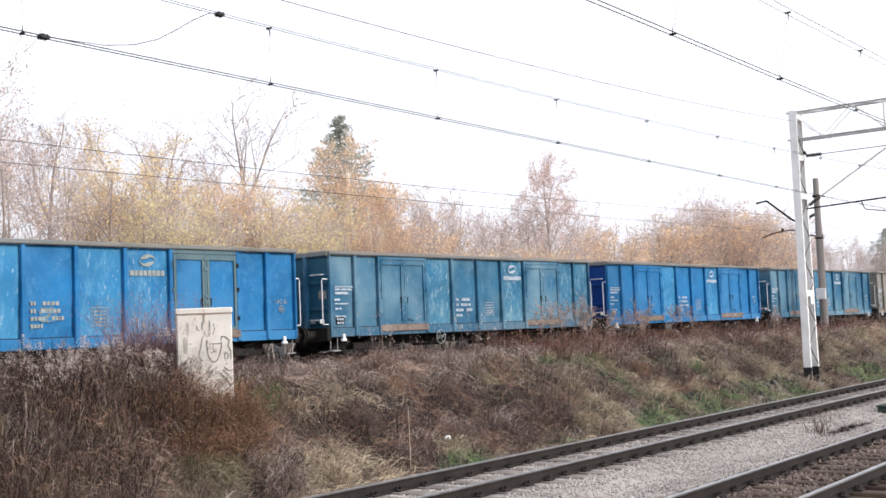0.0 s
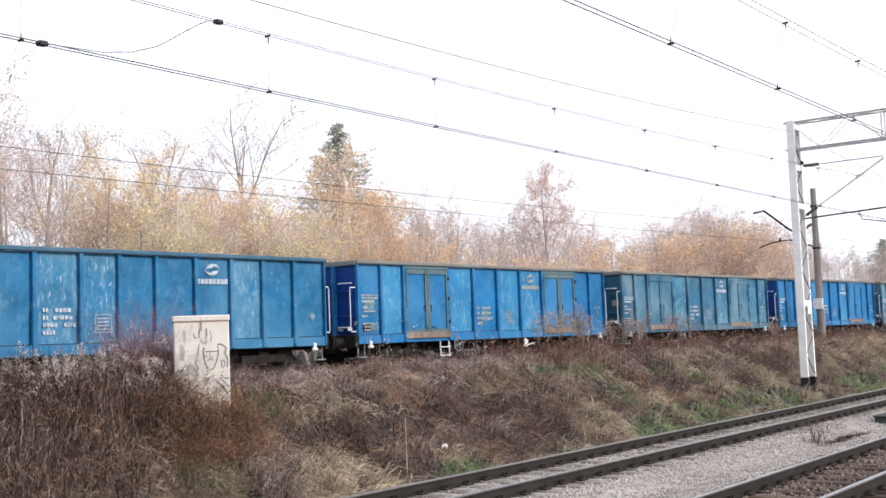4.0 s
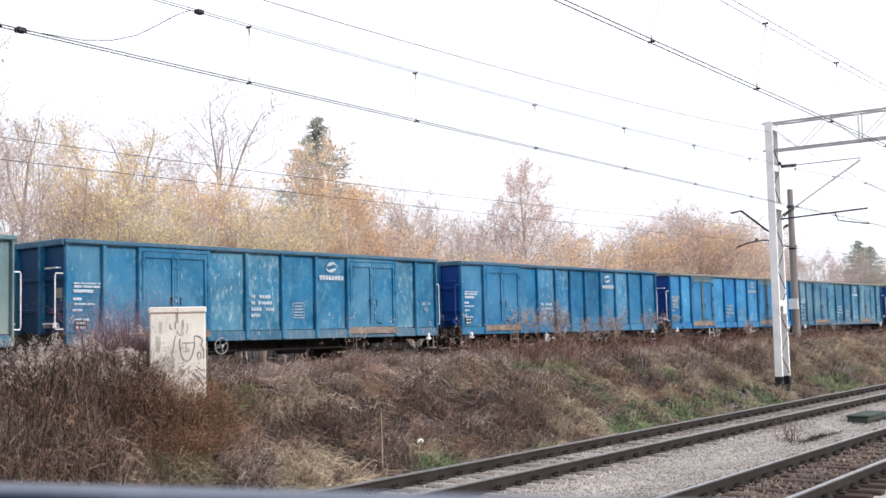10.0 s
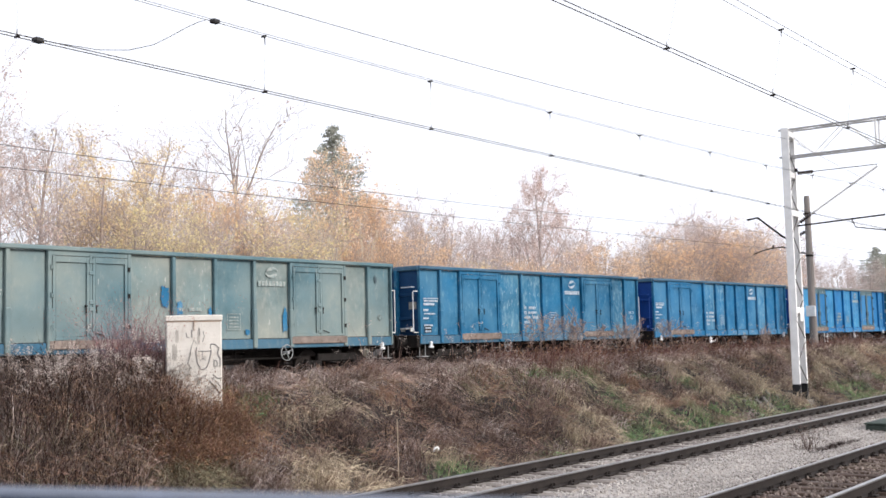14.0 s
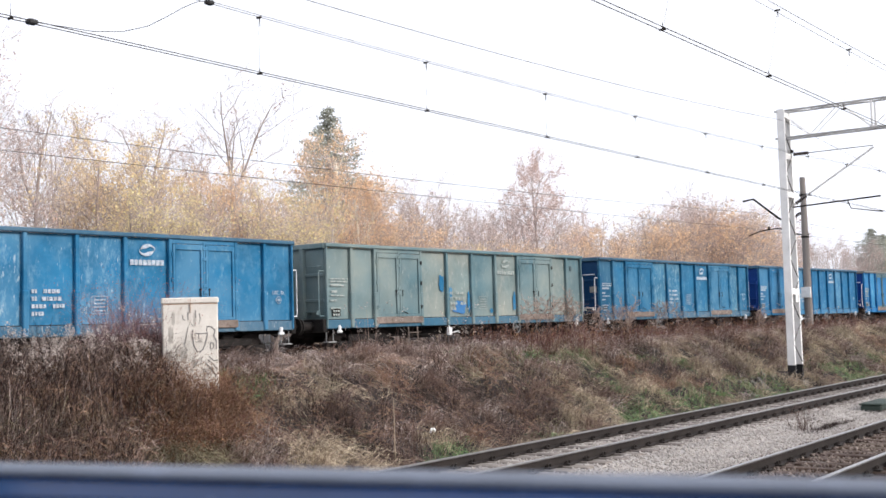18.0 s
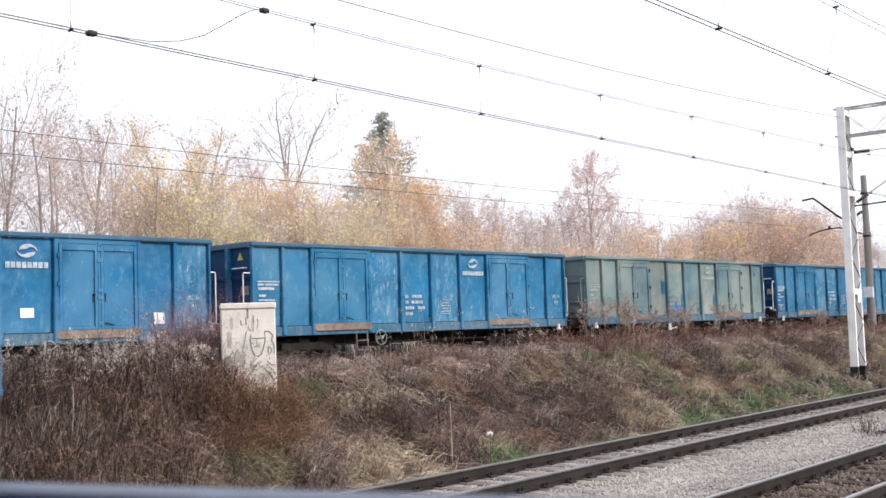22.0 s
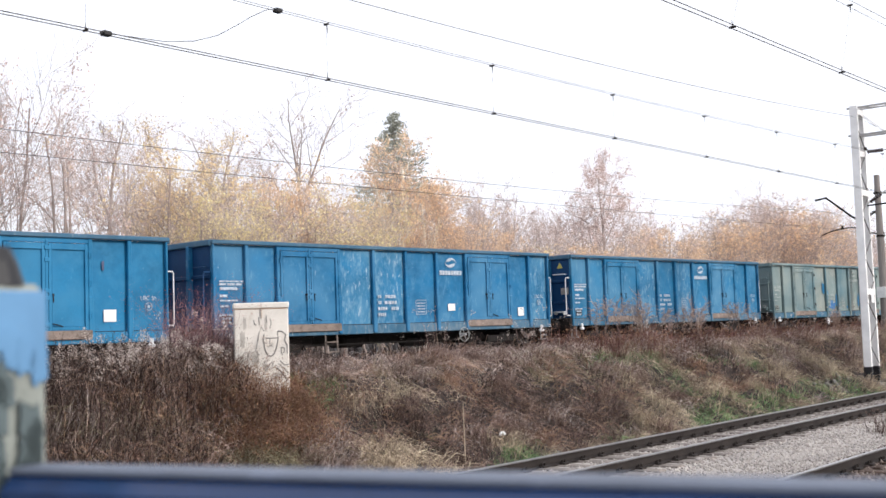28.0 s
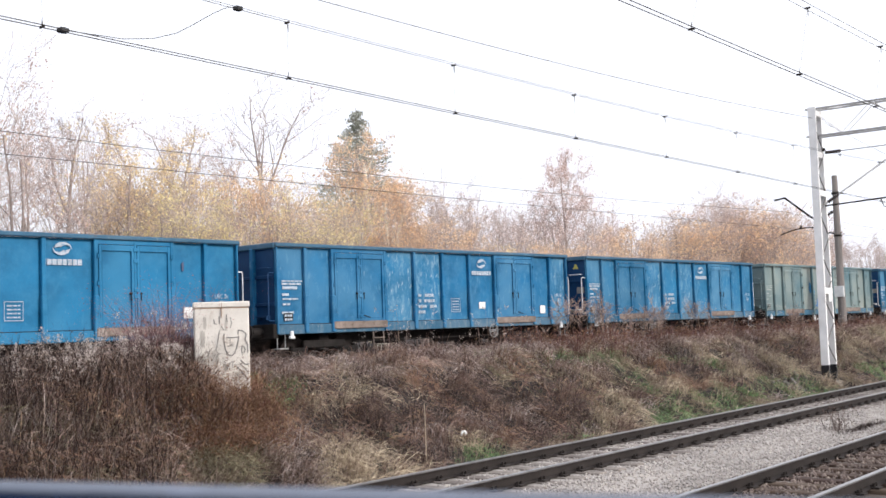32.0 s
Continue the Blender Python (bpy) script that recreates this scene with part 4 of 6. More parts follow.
def portal():
    g = empty("portal_mast", "pale grey lattice steel portal mast with black foot", "overhead line mast")
    X, Y = 39.0, 13.55
    g.matrix_basis = pose(X, Y, 0)
    bm = nb()
    box(bm, -0.36, 0.36, -0.32, 0.32, -0.8, -0.10, 0.03)
    part("foundation", bm, M_FOOTING, g, "grey concrete foundation block")
    h = 9.42
    half = lambda z: 0.42 - 0.10 * z / h          # the two channels lean in towards the head

    def channel(bm, sx, z0, z1, grow=0.0):
        """A rolled channel: a web with two flanges turned inwards."""
        prof = [(0, -0.13), (0, 0.13), (-0.09, 0.13), (-0.09, 0.115), (-0.012, 0.115), (-0.012, -0.115), (-0.09, -0.115), (-0.09, -0.13)]
        rows = []
        for z in (z0, z1):
            rows.append([bm.verts.new((sx * (half(z) + x + (grow if x == 0 else -grow)), y + math.copysign(grow, y), z)) for x, y in prof])
        n = len(prof)
        for i in range(n):
            j = (i + 1) % n
            bm.faces.new((rows[0][i], rows[0][j], rows[1][j], rows[1][i]))
        bm.faces.new(rows[0][::-1])
        bm.faces.new(rows[1])
        bmesh.ops.recalc_face_normals(bm, faces=bm.faces[:])
        return bm
    for sx in (-1, 1):
        part("channel_leg", channel(nb(), sx, -0.10, h), M_MAST, g)
        part("foot_paint", channel(nb(), sx, -0.10, 0.45, 0.003), M_MASTFOOT, g, "black painted foot")
    n = 11
    for i in range(n):
        za, zb = 0.55 + i * (h - 1.3) / n, 0.55 + (i + 0.8) * (h - 1.3) / n
        bm = nb()
        e = 1 if i % 2 else -1
        for y in (-0.122, 0.122):
            angle_bar(bm, (-e * (half(za) - 0.05), y, za), (e * (half(zb) - 0.05), y, zb), 0.022)
        part("lacing_bar", bm, M_LACING, g)
    for z in (3.0, 6.4, 7.75, 9.2):
        bm = nb()
        w = half(z) - 0.004
        box(bm, -w, w, -0.138, 0.138, z - 0.10, z + 0.10, 0.005)
        part("tie_plate", bm, M_MAST, g)
    bm = nb()
    box(bm, -0.10, 0.16, -0.165, -0.140, 2.62, 2.90, 0.006)
    part("mast_plate", bm, M_SIGN, g, "small white plate")
    # portal beam over both main tracks
    y1 = -12.6
    for z in (8.40, 9.36):
        for x in (-0.22, 0.22):
            bm = nb()
            box(bm, x - 0.03, x + 0.03, y1, 0.25, z - 0.03, z + 0.03, 0.006)
            part("beam_chord", bm, M_BEAM, g)
    m = 12
    for i in range(m):
        ya, yb = 0.1 + (y1 - 0.1) * i / m, 0.1 + (y1 - 0.1) * (i + 1) / m
        bm = nb()
        for x in (-0.22, 0.22):
            tube(bm, [(x, ya, 8.40 if i % 2 else 9.36), (x, yb, 9.36 if i % 2 else 8.40)], 0.015, 4)
        tube(bm, [(-0.22, ya, 9.36), (0.22, yb, 9.36)], 0.018, 4)
        part("beam_brace", bm, M_MAST, g)
        if i % 3 == 2:
            bm = nb()
            for x in (-0.22, 0.22):
                box(bm, x - 0.03, x + 0.03, yb - 0.03, yb + 0.03, 8.40, 9.36)
            part("beam_post", bm, M_MAST, g)
    # second leg on the platform side
    bm = nb()
    box(bm, -0.2, 0.2, y1 - 0.15, y1 + 0.15, -0.4, 9.42, 0.02)
    part("far_leg", bm, M_MAST, g)
    # cantilever for the near main track
    bm = nb()
    tube(bm, [(0.25, -0.1, 6.05), (0.25, -2.95, 7.80)], 0.035, 8)
    part("cantilever_strut", bm, M_MAST, g, "inclined pale steel tube")
    bm = nb()
    tube(bm, [(0.25, -0.1, 5.98), (0.25, -3.1, 6.12)], 0.028, 8)
    tube(bm, [(0.25, -2.0, 6.05), (0.25, -2.1, 5.78), (0.25, -3.15, 5.58)], 0.02, 6)
    part("registration_arm", bm, M_IRON, g, "dark registration arm")
    bm = nb()
    tube(bm, [(0.25, -0.3, 7.85), (0.25, -2.95, 7.86)], 0.015, 6)
    part("stay_tube", bm, M_IRON, g)
    for k, (p, q) in enumerate((((0.25, -0.2, 7.85), (0.25, -0.75, 7.85)), ((0.25, -0.2, 6.10), (0.25, -0.6, 6.36)), ((0.25, -0.15, 8.02), (0.25, -0.15, 7.9)))):
        bm = nb()
        pp, qq = Vector(p), Vector(q)
        rings = []
        ax = (qq - pp).normalized()
        u, v = ax.orthogonal().normalized(), ax.cross(ax.orthogonal().normalized())
        for j in range(19):
            rad = (0.032, 0.075, 0.06)[j % 3]
            o = pp.lerp(qq, j / 18)
            rings.append([bm.verts.new(o + rad * (u * math.cos(i * 0.6283) + v * math.sin(i * 0.6283))) for i in range(10)])
        for a, b in zip(rings, rings[1:]):
            for i in range(10):
                bm.faces.new((a[i], a[(i + 1) % 10], b[(i + 1) % 10], b[i]))
        bm.faces.new(rings[0][::-1])
        bm.faces.new(rings[-1])
        part("insulator", bm, M_INSUL, g, "ribbed brown insulator")
    return g


portal()


def goods_mast():
    g = empty("goods_line_mast", "weathered brown tapered mast with cantilever arms and white plate", "overhead line mast")
    g.matrix_basis = pose(53.16, 17.72, 0.95)
    bm = nb()
    tube(bm, [(0, 0, -0.3), (0, 0, 7.75)], 0.20, 12, 0.13)
    part("pole", bm, M_POLE, g)
    bm = nb()
    box(bm, -0.30, -0.20, -0.22, 0.22, 2.02, 2.52, 0.01)
    part("mast_plate", bm, M_SIGN, g, "white plate on the mast")
    bm = nb()
    tube(bm, [(0, 2.98, 6.85), (0, 2.45, 6.92), (0, 1.27, 5.92), (0, 0.92, 5.70), (0, 0.62, 5.82)], 0.050, 8)
    part("cantilever_strut", bm, M_IRON, g, "dark bent bracket tube")
    bm = nb()
    tube(bm, [(0, 2.75, 5.14), (0, 2.25, 5.30), (0, 1.75, 5.38), (0, 1.3, 5.40), (0, 0.66, 5.25)], 0.03, 8)
    tube(bm, [(0, 1.75, 5.38), (0, 1.74, 5.52)], 0.05, 6)
    part("registration_arm", bm, M_IRON, g, "thin dark registration arm")
    bm = nb()
    tube(bm, [(0, 0.64, 5.81), (0, 0.05, 6.12)], 0.035, 6)
    for j in range(6):
        disc(bm, (0, 0.20 + 0.07 * j, 6.04 - 0.037 * j), (0, -0.53, 0.28), 0.085, 0.035, 10)
    part("insulator", bm, M_INSUL, g, "ribbed brown insulator")
    for z in (6.9, 4.9):
        bm = nb()
        disc(bm, (0, 0, z), (0, 0, 1), 0.19, 0.09, 12)
        part("clamp_band", bm, M_IRON, g)
    bm = nb()
    tube(bm, [(0.0, -0.20, 5.02), (0.0, 0.18, 5.02), (0.0, 0.45, 5.10), (0.0, 0.66, 5.25)], 0.04, 6)
    part("arm_clamp", bm, M_BLACK, g, "black curved arm clamp")
    return g


goods_mast()


# ---- overhead wires ----
def sagging(x0, x1, sup0, pitch, sag, y, z):
    """Points of a wire slung from supports every pitch metres."""
    pts = []
    x = x0
    while x <= x1:
        u = ((x - sup0) / pitch) % 1.0
        pts.append((x, y(x), z(x) - sag * 4 * u * (1 - u)))
        x += 1.5
    return pts


def wire(name, pts, r, label):
    bm = nb()
    tube(bm, pts, r, 5)
    return tagged(part(name, bm, M_WIRE), label, "overhead wire", "overhead wires")


def catenary(y, z_contact, z_mess, sag, lab, dx=0.0, twin=(0.0, 0.06), ahead=0.0):
    yl, yr = (lambda x: y - 0.04), (lambda x: y + 0.04)
    c = empty("catenary", lab, "overhead wire", "overhead wires")
    def strand(nm, pts, r, label=""):
        bm = nb()
        tube(bm, pts, r, 5)
        return part(nm, bm, M_WIRE, c, label)
    strand("contact_wire", sagging(-20, 125, 39, 62, 0.06, yl, lambda x: z_contact + 0.018), 0.0062)
    strand("contact_wire", sagging(-20, 125, 39, 62, 0.06, yr, lambda x: z_contact + 0.013), 0.0062)
    strand("messenger_wire", sagging(-20, 125, 39, 62, sag, yl, lambda x: z_mess + twin[0]), 0.0044)
    strand("messenger_wire", sagging(-20, 125, 39, 62, sag, yr, lambda x: z_mess + twin[1]), 0.0038)
    x = dx - 5 * 3.6
    while x < 110:
        u = ((x - 39) / 62) % 1.0
        zm, zc = z_mess - sag * 4 * u * (1 - u), z_contact - 0.06 * 4 * u * (1 - u)
        bm = nb()
        box(bm, x - 0.006, x + 0.006, y - 0.045, y + 0.045, zc - 0.005, zc + 0.022)
        tube(bm, [(x, y, zc), (x, y, zc + 0.10)], 0.009, 5, 0.003)
        part("wire_clip", bm, M_WIRE, c)
        bm = nb()
        xm = x + ahead
        box(bm, xm - 0.006, xm + 0.006, y - 0.045, y + 0.045, zm - 0.005, zm + 0.022)
        tube(bm, [(xm + 0.01, y, zm), (xm + 0.02, y, zm - 0.11)], 0.009, 5, 0.003)
        part("wire_clip", bm, M_WIRE, c)
        bm = nb()
        tube(bm, [(x, y, zc), (xm, y, zm)], 0.0015, 4)
        part("dropper", bm, M_WIRE, c, "hair-thin dropper wire")
        x += 3.6
    return c


catenary(10.43, 5.60, 6.95, 0.67, "twin contact and carrier wires over the main track", 10.3)
catenary(5.80, 5.80, 7.42, 0.62, "twin contact and carrier wires over the second track", 12.6, (0.05, 0.0), 0.5)
# feeder jumper with two clamps between carrier and contact wire
j = empty("jumper_cable", "thin black jumper cable looping between two wire clamps", "jumper cable")
bm = nb()
tube(bm, [(6.95, 10.43, 5.56), (7.3, 10.41, 5.575), (7.7, 10.40, 5.595), (8.1, 10.39, 5.67), (8.45, 10.39, 5.80), (8.75, 10.40, 5.98), (9.0, 10.41, 6.14), (9.2, 10.42, 6.25), (9.32, 10.43, 6.30), (9.45, 10.43, 6.30)], 0.0045, 5)
part("cable", bm, M_BLACK, j)
for p in ((6.95, 10.43, 5.55), (9.45, 10.43, 6.30)):
    bm = nb()
    box(bm, p[0] - 0.055, p[0] + 0.055, p[1] - 0.045, p[1] + 0.045, p[2] - 0.02, p[2] + 0.035, 0.012)
    part("clamp", bm, M_BLACK, j, "black clamp")
wire("return_wire", sagging(-20, 120, 39, 62, 1.05, lambda x: 13.5, lambda x: 9.05), 0.007, "thin return wire along the masts")
for dz, nm in ((5.25, "contact_wire"), (5.75, "carrier_wire")):
    wire("goods_line_" + nm, sagging(-20, 120, 53.2, 60, 0.12 if dz < 5.5 else 0.45, train_y, lambda x: TRAIN_RAIL_Z + dz + (0.3 if dz > 5.5 else 0)), 0.008, "thin overhead wire above the goods track")


# ---- barrier close to the camera, on the platform ----
def barrier():
    b = empty("barrier", "blue painted steel barrier with peeling post on the platform", "barrier")
    p, q = Vector((0.500, 0.833, 0)), Vector((0.630, 0.305, 0))
    d = (q - p).normalized()
    nrm = Vector((-d.y, d.x, 0))
    nrm = nrm if nrm.x > 0 else -nrm
    ang = math.degrees(math.atan2(d.y, d.x))
    b.matrix_basis = pose(p.x, p.y, 0.62, 0, 0, ang) @ pose(0, 0, 0, 0, -0.35, 0)
    top = 2.13 - 0.62
    side = 1 if (Matrix.Rotation(radians(-ang), 3, "Z") @ nrm).y > 0 else -1
    bm = nb()
    box(bm, -0.004, 1.7, min(0, -side * 0.055), max(0, -side * 0.055), top - 0.075, top, 0.014)
    rail = part("top_rail", bm, M_BARRIER, b, "glossy blue top rail")
    # lighter strip that paints the sky's sheen along the rail's upper face
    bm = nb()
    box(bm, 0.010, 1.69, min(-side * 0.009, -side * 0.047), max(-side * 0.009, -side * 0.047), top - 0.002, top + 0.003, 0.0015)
    part("worn_top", bm, M_RAILTOP, rail, "grey-blue strip with the sky's reflection put into its colour")
    bm = nb()
    box(bm, -0.04, 1.68, min(-side * 0.018, -side * 0.036), max(-side * 0.018, -side * 0.036), 0.1, top - 0.06)
    part("panel", bm, M_BARRIER, b)
    bm = nb()
    box(bm, -0.125, -0.005, min(-side * 0.106, side * 0.014), max(-side * 0.106, side * 0.014), 0, top + 0.147, 0.008)
    post = part("post", bm, M_POSTGREY, b, "grey-cream post with one peeling light blue face")
    bm = nb()
    box(bm, -0.006, -0.002, min(-side * 0.100, side * 0.008), max(-side * 0.100, side * 0.008), top + 0.092, top + 0.141, 0.0015)
    part("painted_face", bm, M_POSTPAINT, post, "peeling light blue paint")
    rnd = random.Random(5)
    zt = top + 0.147
    for k in range(7):
        ragged = blot(-0.10 + 0.0145 * k, top + 0.064 + rnd.uniform(-0.012, 0.008), 0.024, rnd.uniform(0.035, 0.05), 0, 400 + k)
        for v in ragged.verts:
            v.co = Vector((-0.0018 - v.co.y, v.co.x * side, v.co.z))
        bmesh.ops.recalc_face_normals(ragged, faces=ragged.faces[:])
        part("paint_flake", ragged, M_POSTPAINT, post, "ragged lower edge of the light blue paint")
    for k in range(34):
        w, h = rnd.uniform(0.014, 0.034), rnd.uniform(0.025, 0.075)
        cream = k % 3 == 0
        z = zt - (0.025 if cream else 0.046) - 0.008 * k + rnd.uniform(-0.02, 0.0) - h
        ragged = blot(rnd.uniform(-0.099, -0.066 - w / 2) if cream else rnd.uniform(-0.06, 0.004 - w), z, w * (1.6 if cream else 1), h, 0, 300 + k)
        for v in ragged.verts:
            v.co = Vector((0.0005 - v.co.y, v.co.x * side, v.co.z))
        bmesh.ops.recalc_face_normals(ragged, faces=ragged.faces[:])
        part("bare_patch", ragged, M_POSTGREY if cream else M_POSTBLOT, post, "grey-cream bare patch" if cream else "dark patch where the paint has peeled")
    bm = nb()
    tube(bm, [(-0.035, -side * 0.022, top + 0.145), (-0.035, -side * 0.022, top + 0.165), (-0.035, -side * 0.022, top + 0.178)], 0.028, 14, 0.016)
    part("knob", bm, M_BLACK, b, "black rubber knob")
    bm = nb()
    box(bm, 1.58, 1.70, -0.06, 0.06, 0, top + 0.147, 0.008)
    part("post", bm, M_POSTPAINT, b, "light blue post with peeling, blotched paint")
    return b


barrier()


# ---- vegetation ----
M_TAN = material("dry_tan_grass", (0.50, 0.405, 0.30), 0.9, 0, 0.6, 0.3, 30, 0, island=0.4, through_light=0.15)
M_MAUVE = material("withered_brown_grass", (0.25, 0.172, 0.146), 0.9, 0, 0.6, 0.3, 30, 0, island=0.5, through_light=0.12)
M_STRAW = material("pale_straw", (0.56, 0.475, 0.435), 0.9, 0, 0.6, 0.2, 30, 0, island=0.3, through_light=0.12)
M_GREEN = material("green_grass", (0.205, 0.31, 0.14), 0.85, 0, 0.6, 0.3, 30, 0, island=0.4, through_light=0.15)
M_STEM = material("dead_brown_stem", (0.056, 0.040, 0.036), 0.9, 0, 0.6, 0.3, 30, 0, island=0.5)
M_WITHER = material("withered_leaf", (0.115, 0.082, 0.072), 0.9, 0, 0.6, 0.3, 30, 0, island=0.5)
M_FLUFF = material("pale_seed_fluff", (0.58, 0.50, 0.455), 0.95, 0, 0.6, 0.2, 30, 0, island=0.35, through_light=0.3)
M_BRAMBLE = material("rust_red_bramble_leaf", (0.265, 0.14, 0.09), 0.8, 0, 0.6, 0.3, 30, 0, island=0.5, through_light=0.2)
M_REDTWIG = material("red_brown_twig", (0.17, 0.085, 0.075), 0.9, 0, 0.6, 0.3, 30, 0, island=0.4)
M_MAUVETWIG = material("mauve_red_twig", (0.25, 0.155, 0.165), 0.9, 0, 0.6, 0.3, 30, 0, island=0.4)
M_BUSH = material("dull_red_leaf", (0.33, 0.14, 0.13), 0.85, 0, 0.6, 0.3, 30, 0, island=0.5, through_light=0.1)
M_RUSSET = material("russet_dead_grass", (0.34, 0.205, 0.145), 0.9, 0, 0.6, 0.3, 30, 0, island=0.45, through_light=0.12)
M_LITTER = material("fallen_leaf", (0.20, 0.13, 0.08), 0.9, 0, 0.6, 0.3, 30, 0, island=0.5)
# tree colours raised pale, the bright sky's glare put into bark, twig and leaf
M_BARK = material("glare_pale_grey_brown_bark", (0.40, 0.33, 0.30), 0.9, 0, 2, 0.3, 25, 0.6, stretch=(1, 1, 0.2))
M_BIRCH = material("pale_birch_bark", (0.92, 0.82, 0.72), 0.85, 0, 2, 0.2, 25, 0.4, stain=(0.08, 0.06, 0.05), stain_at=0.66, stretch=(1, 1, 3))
M_TWIG = material("glare_pale_mauve_twig", (0.56, 0.47, 0.44), 0.9, 0, 1, 0.2, 25, 0, island=0.25)
M_GOLD = material("glare_pale_golden_leaf", (0.92, 0.73, 0.46), 0.8, 0, 2.2, 0.13, 25, 0, island=0.28, through_light=0.62)
M_ORANGE = material("glare_pale_orange_leaf", (0.90, 0.67, 0.46), 0.8, 0, 2.2, 0.13, 25, 0, island=0.28, through_light=0.6)
M_LIME = material("glare_pale_yellow_green_leaf", (0.88, 0.77, 0.46), 0.8, 0, 2.2, 0.13, 25, 0, island=0.28, through_light=0.62)
M_PINK = material("glare_pale_pink_brown_leaf", (0.74, 0.57, 0.51), 0.8, 0, 0.5, 0.10, 25, 0, island=0.2, through_light=0.45)
M_OLIVE = material("olive_faded_grass", (0.265, 0.232, 0.155), 0.9, 0, 0.6, 0.3, 30, 0, island=0.4, through_light=0.15)
M_ROSE = material("pale_rose_brown_straw", (0.42, 0.31, 0.262), 0.9, 0, 0.6, 0.3, 30, 0, island=0.4, through_light=0.12)
# needles greyed and raised in the same way to carry the glare
M_NEEDLE = material("glare_pale_spruce_needle", (0.45, 0.46, 0.40), 0.8, 0, 0.5, 0.2, 25, 0, island=0.3, through_light=0.4)

rng = np.random.default_rng(7)


def quads(name, v, mat, parent=None):
    """A mesh of strips: v has the shape (count, rows, 2, 3)."""
    n, rows = v.shape[:2]
    me = bpy.data.meshes.new(name)
    idx = (np.arange(n)[:, None, None] * rows * 2 + np.arange(rows - 1)[None, :, None] * 2 + np.array([0, 1, 3, 2])[None, None, :]).reshape(-1)
    me.vertices.add(n * rows * 2)
    me.vertices.foreach_set("co", v.reshape(-1).astype(np.float32))
    nf = n * (rows - 1)
    me.loops.add(nf * 4)
    me.loops.foreach_set("vertex_index", idx.astype(np.int32))
    me.polygons.add(nf)
    me.polygons.foreach_set("loop_start", (np.arange(nf) * 4).astype(np.int32))
    me.update(calc_edges=True)
    me.materials.append(mat)
    ob = new(name, me)
    if parent is not None:
        ob.parent = parent
    return ob


def blades(name, pts, h, w, lean, mat, label, category, droop=0.0, downhill=0.0):
    """Bent blades or stems on the given ground points."""
    n = len(pts)
    a = rng.uniform(0, 2 * np.pi, n)
    d = np.stack([np.cos(a), np.sin(a) - downhill, np.zeros(n)], 1)
    side = np.stack([-np.sin(a), np.cos(a), np.zeros(n)], 1) * w * rng.uniform(0.6, 1.4, (n, 1)) / 2
    hh = rng.uniform(h[0], h[1], (n, 1)) * rng.uniform(0.7, 1.15, (n, 1))
    ln = lean * rng.uniform(0.2, 1.3, (n, 1)) * hh
    up = np.array([0, 0, 1.0])
    p1 = pts + d * ln * 0.35 + up * hh * 0.6
    p2 = pts + d * ln * (1.0 + droop) + up * hh * (1.0 - 0.55 * droop)
    v = np.stack([np.stack([pts - side, pts + side], 1), np.stack([p1 - side * 0.8, p1 + side * 0.8], 1), np.stack([p2 - side * 0.15, p2 + side * 0.15], 1)], 1)
    tagged(quads(name, v, mat), label, category, kind="stuff")
    return p2


def flakes(name, pts, size, mat, label="", category="", parent=None, folded=True):
    """Small folded leaves in every direction round the given points."""
    n = len(pts)
    a = rng.normal(size=(n, 3))
    a /= np.linalg.norm(a, axis=1)[:, None]
    b = np.cross(a, rng.normal(size=(n, 3)))
    b /= np.linalg.norm(b, axis=1)[:, None]
    c = np.cross(a, b)
    s = size * rng.uniform(0.6, 1.4, (n, 1))
    v = np.stack([np.stack([pts - b * s * 0.25 - a * s * 0.5, pts + b * s * 0.25 - a * s * 0.5], 1),
                  np.stack([pts - b * s * 0.5 + c * s * 0.15, pts + b * s * 0.5 + c * s * 0.15], 1),
                  np.stack([pts - b * s * 0.1 + a * s * 0.5, pts + b * s * 0.1 + a * s * 0.5], 1)], 1)
    ob = quads(name, v, mat, parent)
    if label:
        tagged(ob, label, category, kind="stuff")
    return ob


def scatter(n, x0, x1, y0, y1, keep, power=1.0):
    """Ground points in a stretch of the plan, thinning with distance."""
    x = x0 + (x1 - x0) * rng.uniform(0, 1, n) ** power
    y = rng.uniform(y0, y1, n)
    out = [(a, b, ground_z(a, b) - 0.02) for a, b in zip(x, y) if keep(a, b)]
    return np.array(out)


def patchy(x, y, s, k):
    return noise.noise((x * s, y * s, k))


MAST_FREE = lambda x, y: not (37.9 < x < 39.9 and y < 14.2)
CAB_FREE = lambda x, y: (x - 13.9) ** 2 + (y - 16.1) ** 2 > 0.62 ** 2 and not (abs(x - 0.868 * y) < 0.28 and 14.9 < y < 16)
mound = lambda x, y: x < 0.90 * y - 0.3 + 0.8 * patchy(0, y, 0.8, 2)


def hollow(x, y):
    """Brown stretches halfway down the bank, with straw left out to paint shade."""
    r = x / y
    return 1.03 < r < 1.75 and 13.6 < y + 0.5 * patchy(x, y, 0.5, 81) < 15.0 and patchy(x, y, 0.9, 82) > -0.22 and not (1.03 < r < 1.17 and y < 14.3)


